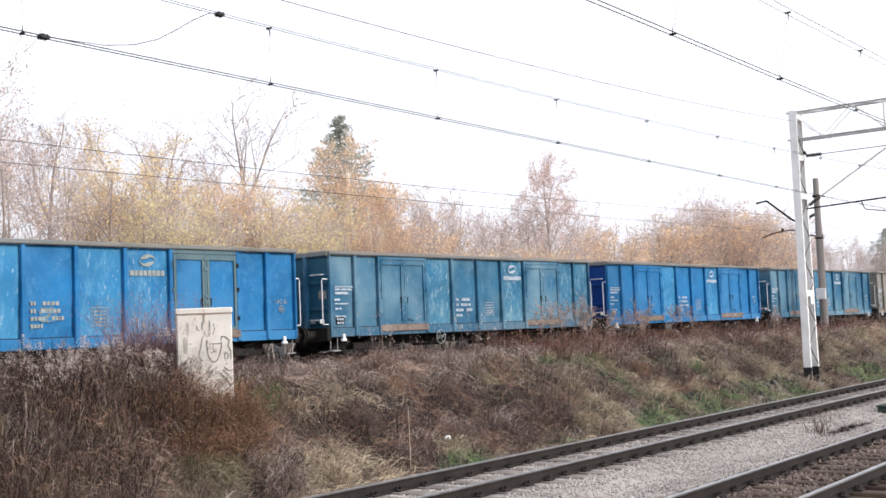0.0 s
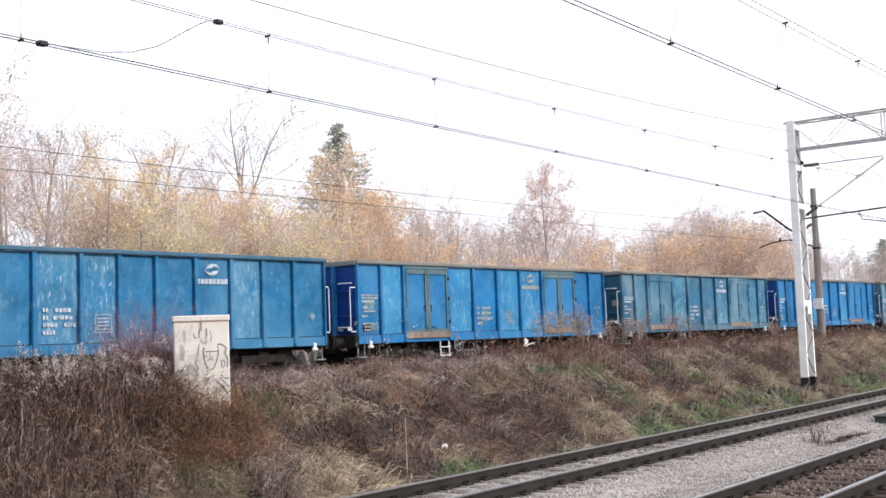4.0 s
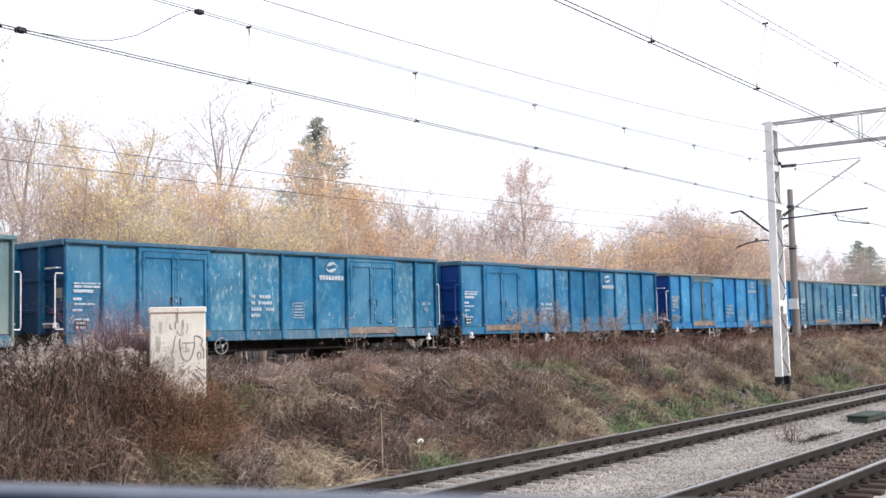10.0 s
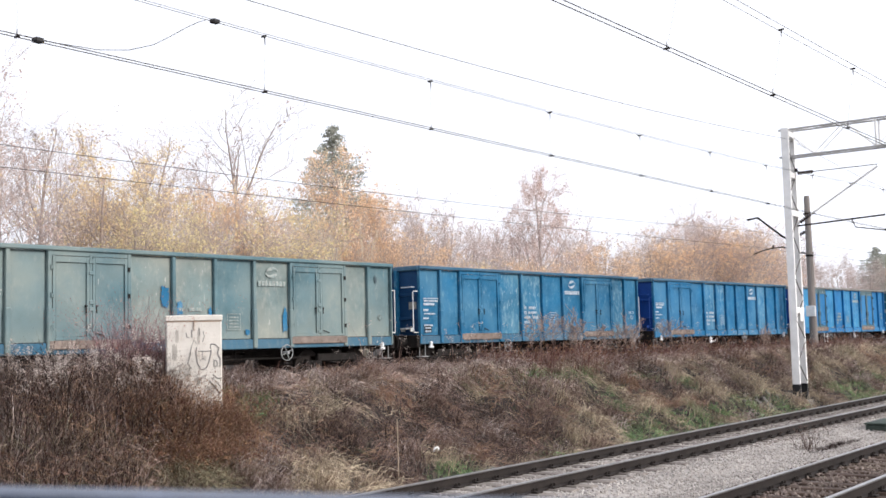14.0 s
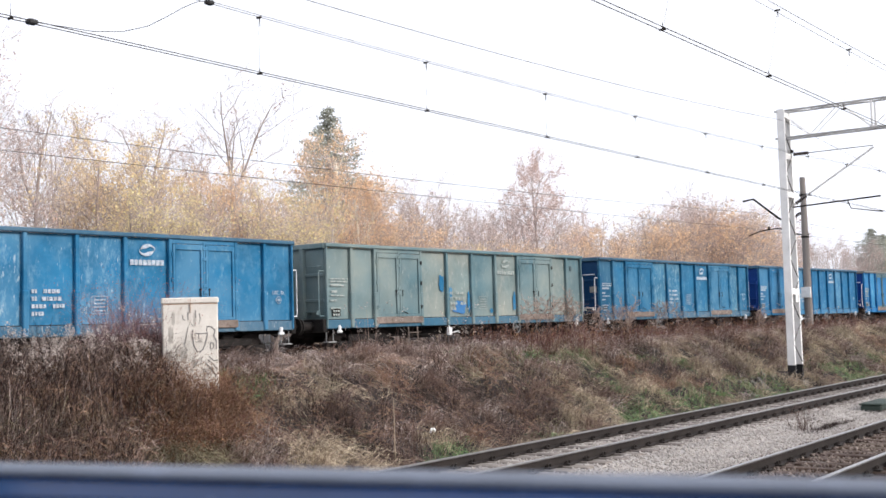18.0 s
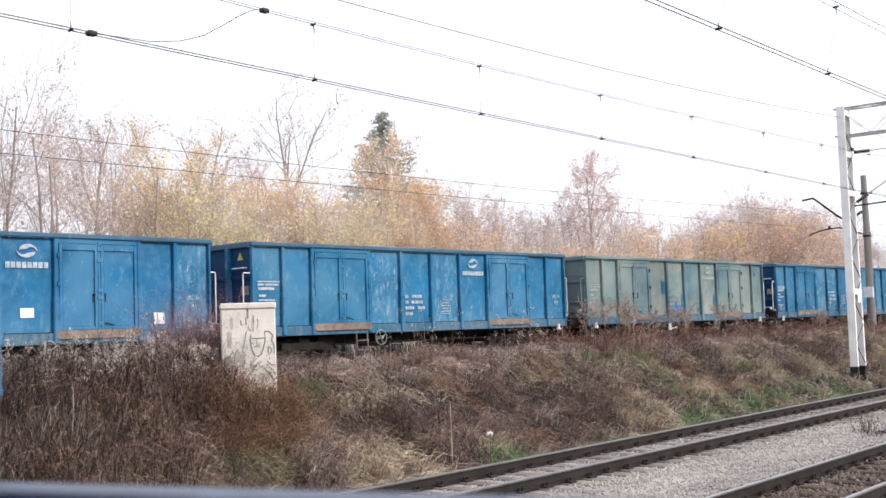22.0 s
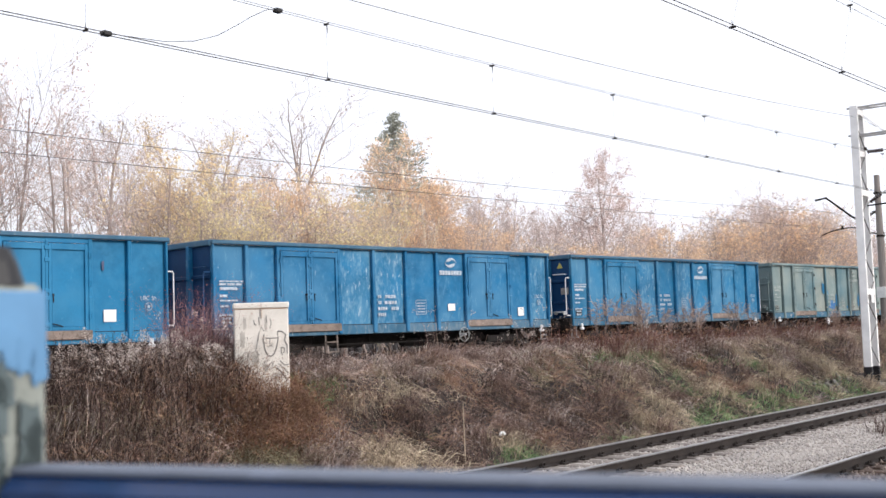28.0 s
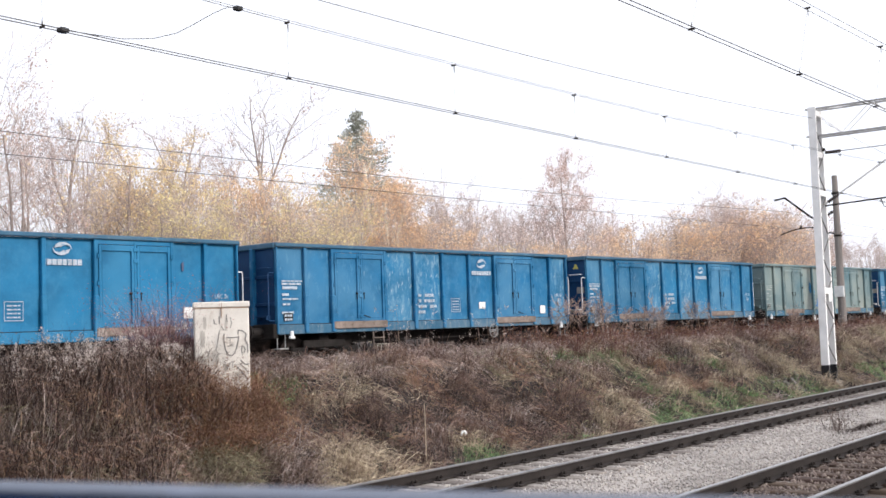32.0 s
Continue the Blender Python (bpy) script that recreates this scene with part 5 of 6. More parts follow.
def growth(x, y):
    """Which plants stand at a place of the bank."""
    r = x / y
    k = patchy(x, y, 0.55, 1) + 0.35 * patchy(x, y, 1.7, 6)
    g = patchy(x, y, 0.5, 5) + 0.3 * patchy(x, y, 1.5, 7)
    if (g > 0.46 and not (r < 1.28 and y < 14.6)) or (1.29 < r < 1.43 and y < 13.25) or (1.9 < r < 2.6 and y < 13.95 and g > -0.42) or (0.925 < r < 0.99 and 15.35 < y < 16.1) or (1.55 < r < 1.85 and y > 15.7 and g > -0.12) or (r > 2.4 and y < 14.2 and g > -0.1):
        return 2
    if 0.785 < r + 0.03 * g < 0.93 and 12.9 < y < 14.55:
        return 4
    if hollow(x, y):
        return 0
    if patchy(x, y, 0.6, 31) + 0.3 * patchy(x, y, 2.0, 32) > (0.05 if (0.86 < r < 0.97 and 14.4 < y < 15.9) or y > 16.2 else 0.30):
        return 3
    if (0.99 < r < 1.25 and 15.0 < y < 16 and k > -0.1) or (1.02 < r < 1.19 and y < 14.5) or (1.3 < r < 1.6 and y < 14.4 and k > 0.0) or (r > 1.7 and k > 0.0) or k > 0.24:
        return 1
    return 0


# bump height: dark stems go low, pale straw high, painting shade into the relief
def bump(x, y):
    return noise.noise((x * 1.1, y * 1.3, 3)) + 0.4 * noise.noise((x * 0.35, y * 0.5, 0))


def tufts(name, count, per, power, kind, h, w, droop, mat, label, category, crest=-9.0):
    """Tussocks of long hanging blades; each leans its own way, mostly downhill."""
    cx = 6.0 + 74.0 * rng.uniform(0, 1, count) ** power
    cy = rng.uniform(12.8, 18.3, count) if kind >= 0 else rng.uniform(16.2, 18.0, count)
    centre = [(a, c) for a, c in zip(cx, cy) if (kind < 0 or growth(a, c) == kind) and patchy(a, c, 1.4, 21) > -0.05 and bump(a, c) > crest and not (mat is M_STRAW and hollow(a, c)) and MAST_FREE(a, c) and CAB_FREE(a, c)]
    c = np.repeat(np.array(centre), per, axis=0)
    n = len(c)
    tilt = np.repeat(rng.uniform(-1.2, 1.2, len(centre)), per) + rng.normal(0, 0.55, n) - np.pi / 2
    big = np.repeat(rng.uniform(0.65, 1.35, len(centre)), per)
    far = 1 + np.clip((c[:, 0] - 20) / 40, 0, 1.2)
    xy = c + rng.normal(0, 0.11, (n, 2)) * far[:, None]
    z = np.array([ground_z(p, q) for p, q in xy]) - 0.03
    p0 = np.stack([xy[:, 0], xy[:, 1], z], 1)
    L = (h[0] + (h[1] - h[0]) * rng.uniform(0, 1, n) ** 1.5)[:, None] * big[:, None]
    d = np.stack([np.cos(tilt), np.sin(tilt), np.zeros(n)], 1)
    up = np.array([0, 0, 1.0])
    k = (droop * rng.uniform(0.5, 1.3, n))[:, None]
    p1 = p0 + up * L * 0.42 + d * L * 0.14 * k
    p2 = p0 + up * L * (0.74 - 0.16 * k) + d * L * 0.48 * k
    p3 = p0 + up * L * (0.98 - 0.62 * k) + d * L * 0.92 * k
    s = np.stack([-np.sin(tilt), np.cos(tilt), np.zeros(n)], 1) + rng.normal(0, 0.5, (n, 3))
    s = s / np.linalg.norm(s, axis=1)[:, None] * (w * rng.uniform(0.6, 1.5, n) * far / 2)[:, None]
    v = np.stack([np.stack([q - s * e, q + s * e], 1) for q, e in ((p0, 0.8), (p1, 1.0), (p2, 0.8), (p3, 0.12))], 1)
    return tagged(quads(name, v, mat), label, category, kind="stuff")


tufts("withered_grass", 6500, 32, 1.6, 0, (0.22, 0.62), 0.0075, 0.85, M_MAUVE, "withered mauve-brown grass hanging over the bank", "dead grass", -0.22)
tufts("pale_withered_grass", 5000, 18, 1.6, 0, (0.22, 0.60), 0.0065, 0.95, M_STRAW, "pale straw strands among the withered grass", "dead grass", 0.02)
tufts("dark_stems", 5200, 14, 1.6, 0, (0.2, 0.5), 0.0075, 0.5, M_STEM, "dark thin stems among the withered grass", "dead grass")
tufts("dry_grass", 7500, 30, 1.6, 1, (0.22, 0.62), 0.0075, 0.80, M_TAN, "dry tan grass tussocks hanging down the bank", "dry grass", -0.12)
tufts("brow_grass", 3000, 20, 1.5, -1, (0.30, 0.62), 0.008, 0.8, M_MAUVE, "long withered grass along the brow before the wagons", "dead grass")
tufts("dry_grass_shade", 5000, 14, 1.6, 1, (0.2, 0.45), 0.0085, 0.7, M_MAUVE, "brown blades within the dry tussocks", "dry grass")
tufts("russet_grass", 5200, 18, 1.6, 3, (0.22, 0.60), 0.0085, 0.8, M_RUSSET, "russet dead grass in patches on the bank", "dead grass")
tufts("brow_straw", 2600, 14, 1.6, -1, (0.28, 0.58), 0.007, 1.0, M_STRAW, "pale straw bending over the brow", "dead grass")
tufts("olive_grass", 14000, 26, 2.2, 4, (0.20, 0.48), 0.008, 0.9, M_OLIVE, "faded olive grass tussocks at the foot of the bank", "dry grass")
tufts("brown_in_olive", 12000, 16, 2.2, 4, (0.22, 0.55), 0.008, 0.8, M_MAUVE, "brown blades among the olive grass", "dry grass")
tufts("green_grass", 8000, 22, 1.5, 2, (0.10, 0.24), 0.009, 0.6, M_GREEN, "patches of short green grass on the bank", "grass")
tufts("straw_in_green", 4200, 6, 1.4, 2, (0.2, 0.45), 0.010, 0.7, M_TAN, "straw blades within the green patches", "grass")
# flattened tangle over the soil
def tangle(name, count, keep, mat, label):
    pts = scatter(count, 6.0, 70, 12.5, 18.2, lambda x, y: keep(x, y) and MAST_FREE(x, y) and CAB_FREE(x, y), 1.7) + np.array([0, 0, 0.05])
    blades(name, pts, (0.05, 0.16), 0.008, 2.4, mat, label, "dead grass", 0.2, 0.15)


def strands(name, count, x0, x1, y0, y1, keep, length, w, mat, label, power=1.6, lifts=(0.03, 0.22)):
    """Long fallen stalks lying over one another along the slope."""
    p = scatter(count, x0, x1, y0, y1, lambda x, y: keep(x, y) and MAST_FREE(x, y) and CAB_FREE(x, y), power)
    n = len(p)
    a = rng.normal(0, 0.75, n) + np.where(rng.uniform(size=n) < 0.5, 0.0, np.pi) - 0.35
    L = rng.uniform(length[0], length[1], n)
    lift = rng.uniform(lifts[0], lifts[1], n)
    rows = []
    far = 1 + np.clip((p[:, 0] - 20) / 40, 0, 1.2)
    bend = rng.normal(0, 0.5, n)
    for u, e in ((0.0, 0.6), (0.35, 1.0), (0.7, 0.9), (1.0, 0.2)):
        q = a + bend * u
        x, y = p[:, 0] + np.cos(q) * L * u, p[:, 1] + np.sin(q) * L * u
        z = np.array([ground_z(i, k) for i, k in zip(x, y)]) + lift * (0.25 + 2.6 * u * (1 - u)) + 0.04
        c = np.stack([x, y, z], 1)
        s = np.stack([-np.sin(q) * 0.5, np.cos(q) * 0.5, np.full(n, 0.8)], 1) * (w * e * far * rng.uniform(0.7, 1.3, n) / 2)[:, None]
        rows.append(np.stack([c - s, c + s], 1))
    return tagged(quads(name, np.stack(rows, 1), mat), label, "dead grass", kind="stuff")


strands("fallen_rose_straw", 15000, 8, 75, 15.9, 18.1, lambda x, y: growth(x, y) != 2, (0.25, 0.75), 0.009, M_ROSE, "pale rose-brown straw lying along the brow")
strands("fallen_pale_straw", 5000, 8, 75, 15.7, 18.1, lambda x, y: growth(x, y) != 2 and bump(x, y) > -0.1, (0.25, 0.65), 0.008, M_STRAW, "pale fallen straw lying along the brow")
strands("fallen_brown_stalks", 13000, 8, 70, 12.7, 16.2, lambda x, y: growth(x, y) in (0, 3), (0.25, 0.65), 0.008, M_MAUVE, "fallen brown stalks lying across the bank")
# dark stalks in low spots only, shade put in by colour
strands("fallen_dark_stalks", 9000, 8, 70, 13.2, 16.0, lambda x, y: growth(x, y) == 0 and bump(x, y) < 0.15, (0.2, 0.5), 0.010, M_STEM, "dark fallen stalks painting shade into the hollows of the bank")
strands("fallen_tan_straw", 24000, 10, 70, 12.6, 16.4, lambda x, y: growth(x, y) == 1, (0.2, 0.55), 0.009, M_TAN, "tan straw matted over the tussocks")
strands("fallen_russet_stalks", 18000, 9, 70, 12.9, 17.2, lambda x, y: growth(x, y) == 3 or (hollow(x, y) and patchy(x, y, 1.1, 33) > -0.15) or (0.86 < x / y < 0.97 and 14.35 < y < 15.9 and growth(x, y) != 2), (0.2, 0.5), 0.009, M_RUSSET, "russet fallen stalks on the bank")
strands("olive_straw", 12000, 8, 16.5, 12.55, 14.6, lambda x, y: growth(x, y) == 4 or (x < 0.98 * y and patchy(x, y, 0.9, 51) > 0.1), (0.2, 0.5), 0.009, M_OLIVE, "faded olive grass at the foot of the weeds", 1.0)
strands("fallen_green_grass", 9000, 8, 70, 12.6, 17.6, lambda x, y: growth(x, y) == 2, (0.12, 0.35), 0.010, M_GREEN, "matted green grass on the bank")
strands("olive_bank_grass", 9000, 22, 75, 12.7, 17.4, lambda x, y: patchy(x, y, 0.45, 71) > -0.15, (0.2, 0.5), 0.009, M_OLIVE, "faded olive grass matted over the bank")
tangle("brown_tangle", 60000, lambda x, y: growth(x, y) == 0, M_MAUVE, "flattened brown tangle of dead stems")
# more dark stems in the dips as painted shade, tan straw on the crests
tangle("dark_tangle", 44000, lambda x, y: bump(x, y) < 0.1, M_STEM, "dark flattened stems set in the hollows as painted shade")
tangle("tan_tangle", 36000, lambda x, y: growth(x, y) == 1 or (bump(x, y) > 0.25 and not hollow(x, y)), M_TAN, "flattened tan straw")
tangle("green_tangle", 26000, lambda x, y: growth(x, y) == 2, M_GREEN, "low green blades close to the soil")
# unseen weeds added beyond the goods track to darken the gap under the wagons
fx = 8 + 62 * rng.uniform(0, 1, 5000) ** 1.3
fy = np.array([train_y(x) for x in fx]) + rng.uniform(2.0, 3.6, 5000)
blades("far_side_weeds", np.array([(p, q, ground_z(p, q)) for p, q in zip(fx, fy)]), (0.5, 1.3), 0.03, 0.5, M_STEM, "added dark weeds beyond the goods track, closing the gap under the wagons", "weeds", 0.1)
# tall dead weeds with seed fluff
stem_pts = scatter(11500, 6.0, 14.8, 12.7, 17.3, lambda x, y: mound(x, y) and growth(x, y) != 4 and CAB_FREE(x, y))
tips = blades("dead_weeds", stem_pts, (0.50, 1.15), 0.010, 0.65, M_STEM, "tall dead brown weed stems", "weeds", 0.1, 0.2)
side_pts = stem_pts[rng.permutation(len(stem_pts))[:8000]]
blades("weed_side_shoots", side_pts + rng.normal(0, 0.05, side_pts.shape) + np.array([0, 0, 0.30]), (0.25, 0.60), 0.009, 1.2, M_MAUVE, "side shoots of the dead weeds", "weeds", 0.3, 0.2)
blades("weed_straw", side_pts[:2400] + rng.normal(0, 0.2, (2400, 3)) * np.array([1, 1, 0.2]), (0.35, 0.9), 0.010, 0.9, M_STRAW, "pale bent straws among the dead weeds", "weeds", 0.3, 0.2)
blades("russet_weeds", side_pts[5000:8000] + rng.normal(0, 0.15, (len(side_pts[5000:8000]), 3)) * np.array([1, 1, 0.3]), (0.35, 0.8), 0.010, 1.0, M_RUSSET, "russet stems among the dead weeds", "weeds", 0.3, 0.2)
wl_ = (side_pts[:, None, :] + rng.uniform(0.1, 0.8, (len(side_pts), 2, 1)) * np.array([0, 0, 1.0]) + rng.normal(0, 0.10, (len(side_pts), 2, 3))).reshape(-1, 3)
flakes("weed_leaves", wl_[::2], 0.024, M_WITHER, "withered curled leaves on the dead weeds", "weeds")
blades("leaning_stalks", side_pts[3000:6000] + np.array([0, 0, 0.25]), (0.3, 0.8), 0.010, 2.2, M_STEM, "dark stalks leaning through the dead weeds", "weeds", 0.2, 0.1)


def plumes(name, ends, per, spread, size, label):
    """Fluffy drooping seed heads at the ends of stems."""
    n = len(ends)
    u = rng.uniform(0, 1, (n, per, 1))
    way = rng.normal(0, 0.35, (n, 1, 3)) + np.array([0, 0, -1.0])
    p = ends[:, None, :] + way * u * spread * 2.2 + rng.normal(0, 1, (n, per, 3)) * spread * (0.25 + 0.5 * u)
    return flakes(name, p.reshape(-1, 3), size, M_FLUFF, label, "seed heads")


plume = np.array([patchy(p[0], p[1], 1.3, 41) + 0.25 * patchy(p[0], p[1], 4.0, 42) for p in tips])
sel = tips[(tips[:, 1] > 14.5) & (tips[:, 2] > 1.45) & (plume > 0.02) & (tips[:, 2] > 1.15 + 0.35 * (17.0 - tips[:, 1])) & (rng.uniform(size=len(tips)) < 0.135)]
plumes("seed_heads", sel, 60, 0.072, 0.017, "pale fluffy seed heads on the dead weeds")
back = scatter(420, 8.5, 13.3, 16.9, 17.9, lambda x, y: patchy(x, y, 1.1, 44) > -0.25)
back_tips = blades("back_weeds", back, (0.5, 0.95), 0.009, 0.45, M_MAUVE, "pale weeds standing before the wagons", "weeds", 0.1, 0.1)
plumes("back_seed_heads", back_tips[::2], 46, 0.072, 0.018, "pale fluffy seed heads before the wagons")
lone = scatter(60, 12.5, 13.4, 16.7, 17.3, lambda x, y: True)
lone_tips = blades("tall_fluffy_weeds", lone, (0.7, 1.3), 0.010, 0.4, M_MAUVE, "tall thin weeds beside the cabinet", "weeds", 0.1, 0.0)
plumes("tall_fluffy_seed_heads", lone_tips, 34, 0.06, 0.018, "pale seed heads of the tall weeds beside the cabinet")
on_mound = lambda x, y: mound(x, y) and y > 12.7 and growth(x, y) != 4
strands("leaning_rose_straw", 2400, 6, 14.6, 12.8, 17, lambda x, y: on_mound(x, y) and patchy(x, y, 0.7, 61) > -0.1, (0.35, 0.9), 0.008, M_ROSE, "pale rose-brown straws leaning over the dead weeds", 1.0, (0.25, 0.95))
strands("leaning_russet_stalks", 5200, 6, 14.8, 12.8, 16, lambda x, y: on_mound(x, y) and patchy(x, y, 0.6, 62) + 0.5 * (x > 0.76 * y) > 0.1, (0.25, 0.7), 0.009, M_RUSSET, "russet stalks leaning through the dead weeds", 1.0, (0.2, 0.8))
strands("leaning_olive_grass", 4200, 6, 14.8, 12.6, 15, lambda x, y: on_mound(x, y) and patchy(x, y, 0.8, 63) > 0.0, (0.25, 0.7), 0.009, M_OLIVE, "faded olive grass among the dead weeds", 1.0, (0.15, 0.7))
# brambles below the cabinet and the thicket along the brow
br = scatter(14000, 11.0, 15.6, 14.2, 16.0, lambda x, y: 0.79 < x / y + 0.05 * patchy(x, y, 0.9, 3) < 0.93 and y > 14.3 + 0.25 * patchy(x, y, 1.3, 8) and growth(x, y) != 2 and CAB_FREE(x, y))
br_t = blades("bramble_stems", br, (0.20, 0.65), 0.010, 1.3, M_RUSSET, "dark arching bramble stems", "brambles", 0.3, 0.4)
lp = (br_t[:, None, :] + rng.normal(0, 0.10, (len(br_t), 5, 3)) - np.array([0, 0, 0.08])).reshape(-1, 3)
flakes("bramble_leaves", lp, 0.018, M_BRAMBLE, "rust-red bramble leaves below the cabinet", "brambles")
bush = scatter(2300, 12.5, 14.5, 16.7, 17.5, lambda x, y: ((x - 13.55) / 0.95) ** 2 + ((y - 17.1) / 0.4) ** 2 < 1)
bt = blades("red_bush_stems", bush, (0.7, 1.95), 0.006, 0.55, M_MAUVETWIG, "thin red-brown twigs of a bush behind the cabinet", "bush", 0.1, 0.0)
flakes("red_bush_leaves", (bt[:, None, :] + rng.normal(0, 0.09, (len(bt), 3, 3)) - np.array([0, 0, 0.12])).reshape(-1, 3), 0.015, M_BUSH, "small dull red leaves of a thin bush", "bush")
th = scatter(12000, 25, 95, 15.6, 18.2, lambda x, y: y > 15.9 + 0.6 * patchy(x, 0, 0.4, 9) and MAST_FREE(x, y) and patchy(x, y, 0.5, 12) > -0.25, 1.5)
tt = blades("thicket_stems", th, (0.30, 0.90), 0.012, 0.7, M_REDTWIG, "dark red-brown thicket of stems before the wagons", "thicket", 0.15, 0.3)
flakes("thicket_leaves", (tt[:, None, :] + rng.normal(0, 0.08, (len(tt), 2, 3)) - np.array([0, 0, 0.10])).reshape(-1, 3), 0.03, M_BRAMBLE, "reddish leaves in the thicket", "thicket")
tall = scatter(700, 20, 60, 16.4, 17.8, lambda x, y: patchy(x, 0, 0.6, 4) > 0)
tp = blades("tall_weeds", tall, (0.7, 1.4), 0.010, 0.5, M_MAUVE, "a few tall pale weeds before the wagons", "weeds", 0.1, 0.1)
flakes("tall_weed_seeds", (tp[:, None, :] + rng.normal(0, 0.045, (len(tp), 8, 3)) - np.array([0, 0, 0.05])).reshape(-1, 3), 0.024, M_FLUFF, "pale seed heads of tall weeds", "weeds")
lit = scatter(5000, 6.5, 60, 12.4, 17.5, lambda x, y: True, 1.3) + np.array([0, 0, 0.05])
flakes("leaf_litter", lit, 0.04, M_LITTER, "fallen brown leaves on the bank", "leaf litter")
bm = nb()
tube(bm, [(16.25, 13.15, -0.25), (16.22, 13.13, 0.35), (16.24, 13.15, 0.85)], 0.012, 5, 0.006)
tagged(part("weed_stalk", bm, M_TAN), "single pale dry stalk standing on the bank", "weed stalk")
bm = nb()
box(bm, -0.07, 0.07, -0.02, 0.02, -0.03, 0.06, 0.015, pose(17.7, 13.42, 0.13, 20, 15, 40))
box(bm, -0.04, 0.05, -0.03, 0.02, -0.01, 0.05, 0.012, pose(17.78, 13.40, 0.14, -30, 35, 10))
tagged(part("litter_scrap", bm, M_SIGN), "crumpled white scrap of litter on the bank", "litter")


# ---- ballast stones ----
def stones(name, pts, size, mat, label):
    n = len(pts)
    d = np.array([(1, 0, 0), (-1, 0, 0), (0, 1, 0), (0, -1, 0), (0, 0, 1), (0, 0, -1)], float)
    v = pts[:, None, :] + d[None] * (size * rng.uniform(0.55, 1.35, (n, 6, 1))) + rng.normal(0, size * 0.25, (n, 6, 3))
    f = np.array([(0, 2, 4), (2, 1, 4), (1, 3, 4), (3, 0, 4), (2, 0, 5), (1, 2, 5), (3, 1, 5), (0, 3, 5)])
    fi = (np.arange(n)[:, None, None] * 6 + f[None]).reshape(-1, 3)
    me = bpy.data.meshes.new(name)
    me.vertices.add(n * 6)
    me.vertices.foreach_set("co", v.reshape(-1).astype(np.float32))
    me.loops.add(len(fi) * 3)
    me.loops.foreach_set("vertex_index", fi.reshape(-1).astype(np.int32))
    me.polygons.add(len(fi))
    me.polygons.foreach_set("loop_start", (np.arange(len(fi)) * 3).astype(np.int32))
    me.update(calc_edges=True)
    me.materials.append(mat)
    return tagged(new(name, me), label, "ballast", kind="stuff")


def bed_points(n, y0, y1, x0=6, x1=60, power=1.7):
    x = x0 + (x1 - x0) * rng.uniform(0, 1, n) ** power
    y = rng.uniform(y0, y1, n)
    return np.array([(a, b, bed_z(a, b) + rng.uniform(-0.01, 0.02)) for a, b in zip(x, y)])


stones("ballast_stones", np.concatenate([bed_points(36000, 7.2, 9.4), bed_points(14000, 9.9, 10.95), bed_points(9000, 11.35, 12.1)]), 0.022, M_STONE, "pale grey crushed stones between and beside the rails")
cx_ = 8 + 52 * rng.uniform(0, 1, 9000) ** 1.5
cy_ = 12.1 + 0.85 * rng.beta(1.6, 1.6, 9000)
stones("cinder_path", np.array([(p, q, max(ground_z(p, q), bed_z(p, q)) + 0.015) for p, q in zip(cx_, cy_)]), 0.03, M_CINDER, "dark cinders along the foot of the bank")
stones("rusty_ballast_stones", np.concatenate([bed_points(9000, 5.15, 6.45) + np.array([0, 0, 0.03]), bed_points(3500, 6.65, 7.2)]), 0.028, M_RUST_STONE, "rust-stained crushed stones in the nearer track")
wx = rng.normal(23.9, 0.10, 46)
wy = rng.normal(8.2, 0.09, 46)
# low box between the tracks and rubble beside the mast foot
tb = empty("trackside_box", "low dark grey-green trackside box between the tracks", "trackside box")
tb.matrix_basis = pose(29.75, 8.2, -0.30)
bm = nb()
box(bm, -0.85, 0.85, -0.26, 0.26, 0, 0.20, 0.03)
part("body", bm, M_TRACKBOX, tb)
bm = nb()
box(bm, -0.88, 0.88, -0.29, 0.29, 0.20, 0.25, 0.025)
part("lid", bm, M_TRACKBOX, tb)
rub = np.stack([rng.normal(35.9, 0.45, 110), rng.normal(13.75, 0.18, 110)], 1)
stones("rubble", np.array([(p, q, ground_z(p, q) + 0.05) for p, q in rub]), 0.07, M_FOOTING, "grey rubble heap beside the mast foot")
wp = blades("track_weed", np.array([(p, q, bed_z(p, q)) for p, q in zip(wx, wy)]), (0.25, 0.62), 0.011, 1.1, M_WITHER, "dry brown weed growing in the ballast", "weeds", 0.1)
px_, py_ = np.concatenate([rng.normal(24.6, 0.7, 520), rng.normal(29.6, 0.7, 500)]), np.concatenate([rng.normal(7.85, 0.10, 420), rng.normal(7.95, 0.2, 500)])
blades("track_litter", np.array([(p, q, bed_z(p, q) + 0.02) for p, q in zip(px_, py_)]), (0.03, 0.10), 0.012, 1.8, M_STEM, "flat dark patch of low blades in the ballast", "weeds", 0.2)
flakes("track_weed_leaves", (wp[:, None, :] + rng.normal(0, 0.05, (len(wp), 3, 3))).reshape(-1, 3), 0.03, M_WITHER, "withered leaves of the ballast weeds", "weeds")


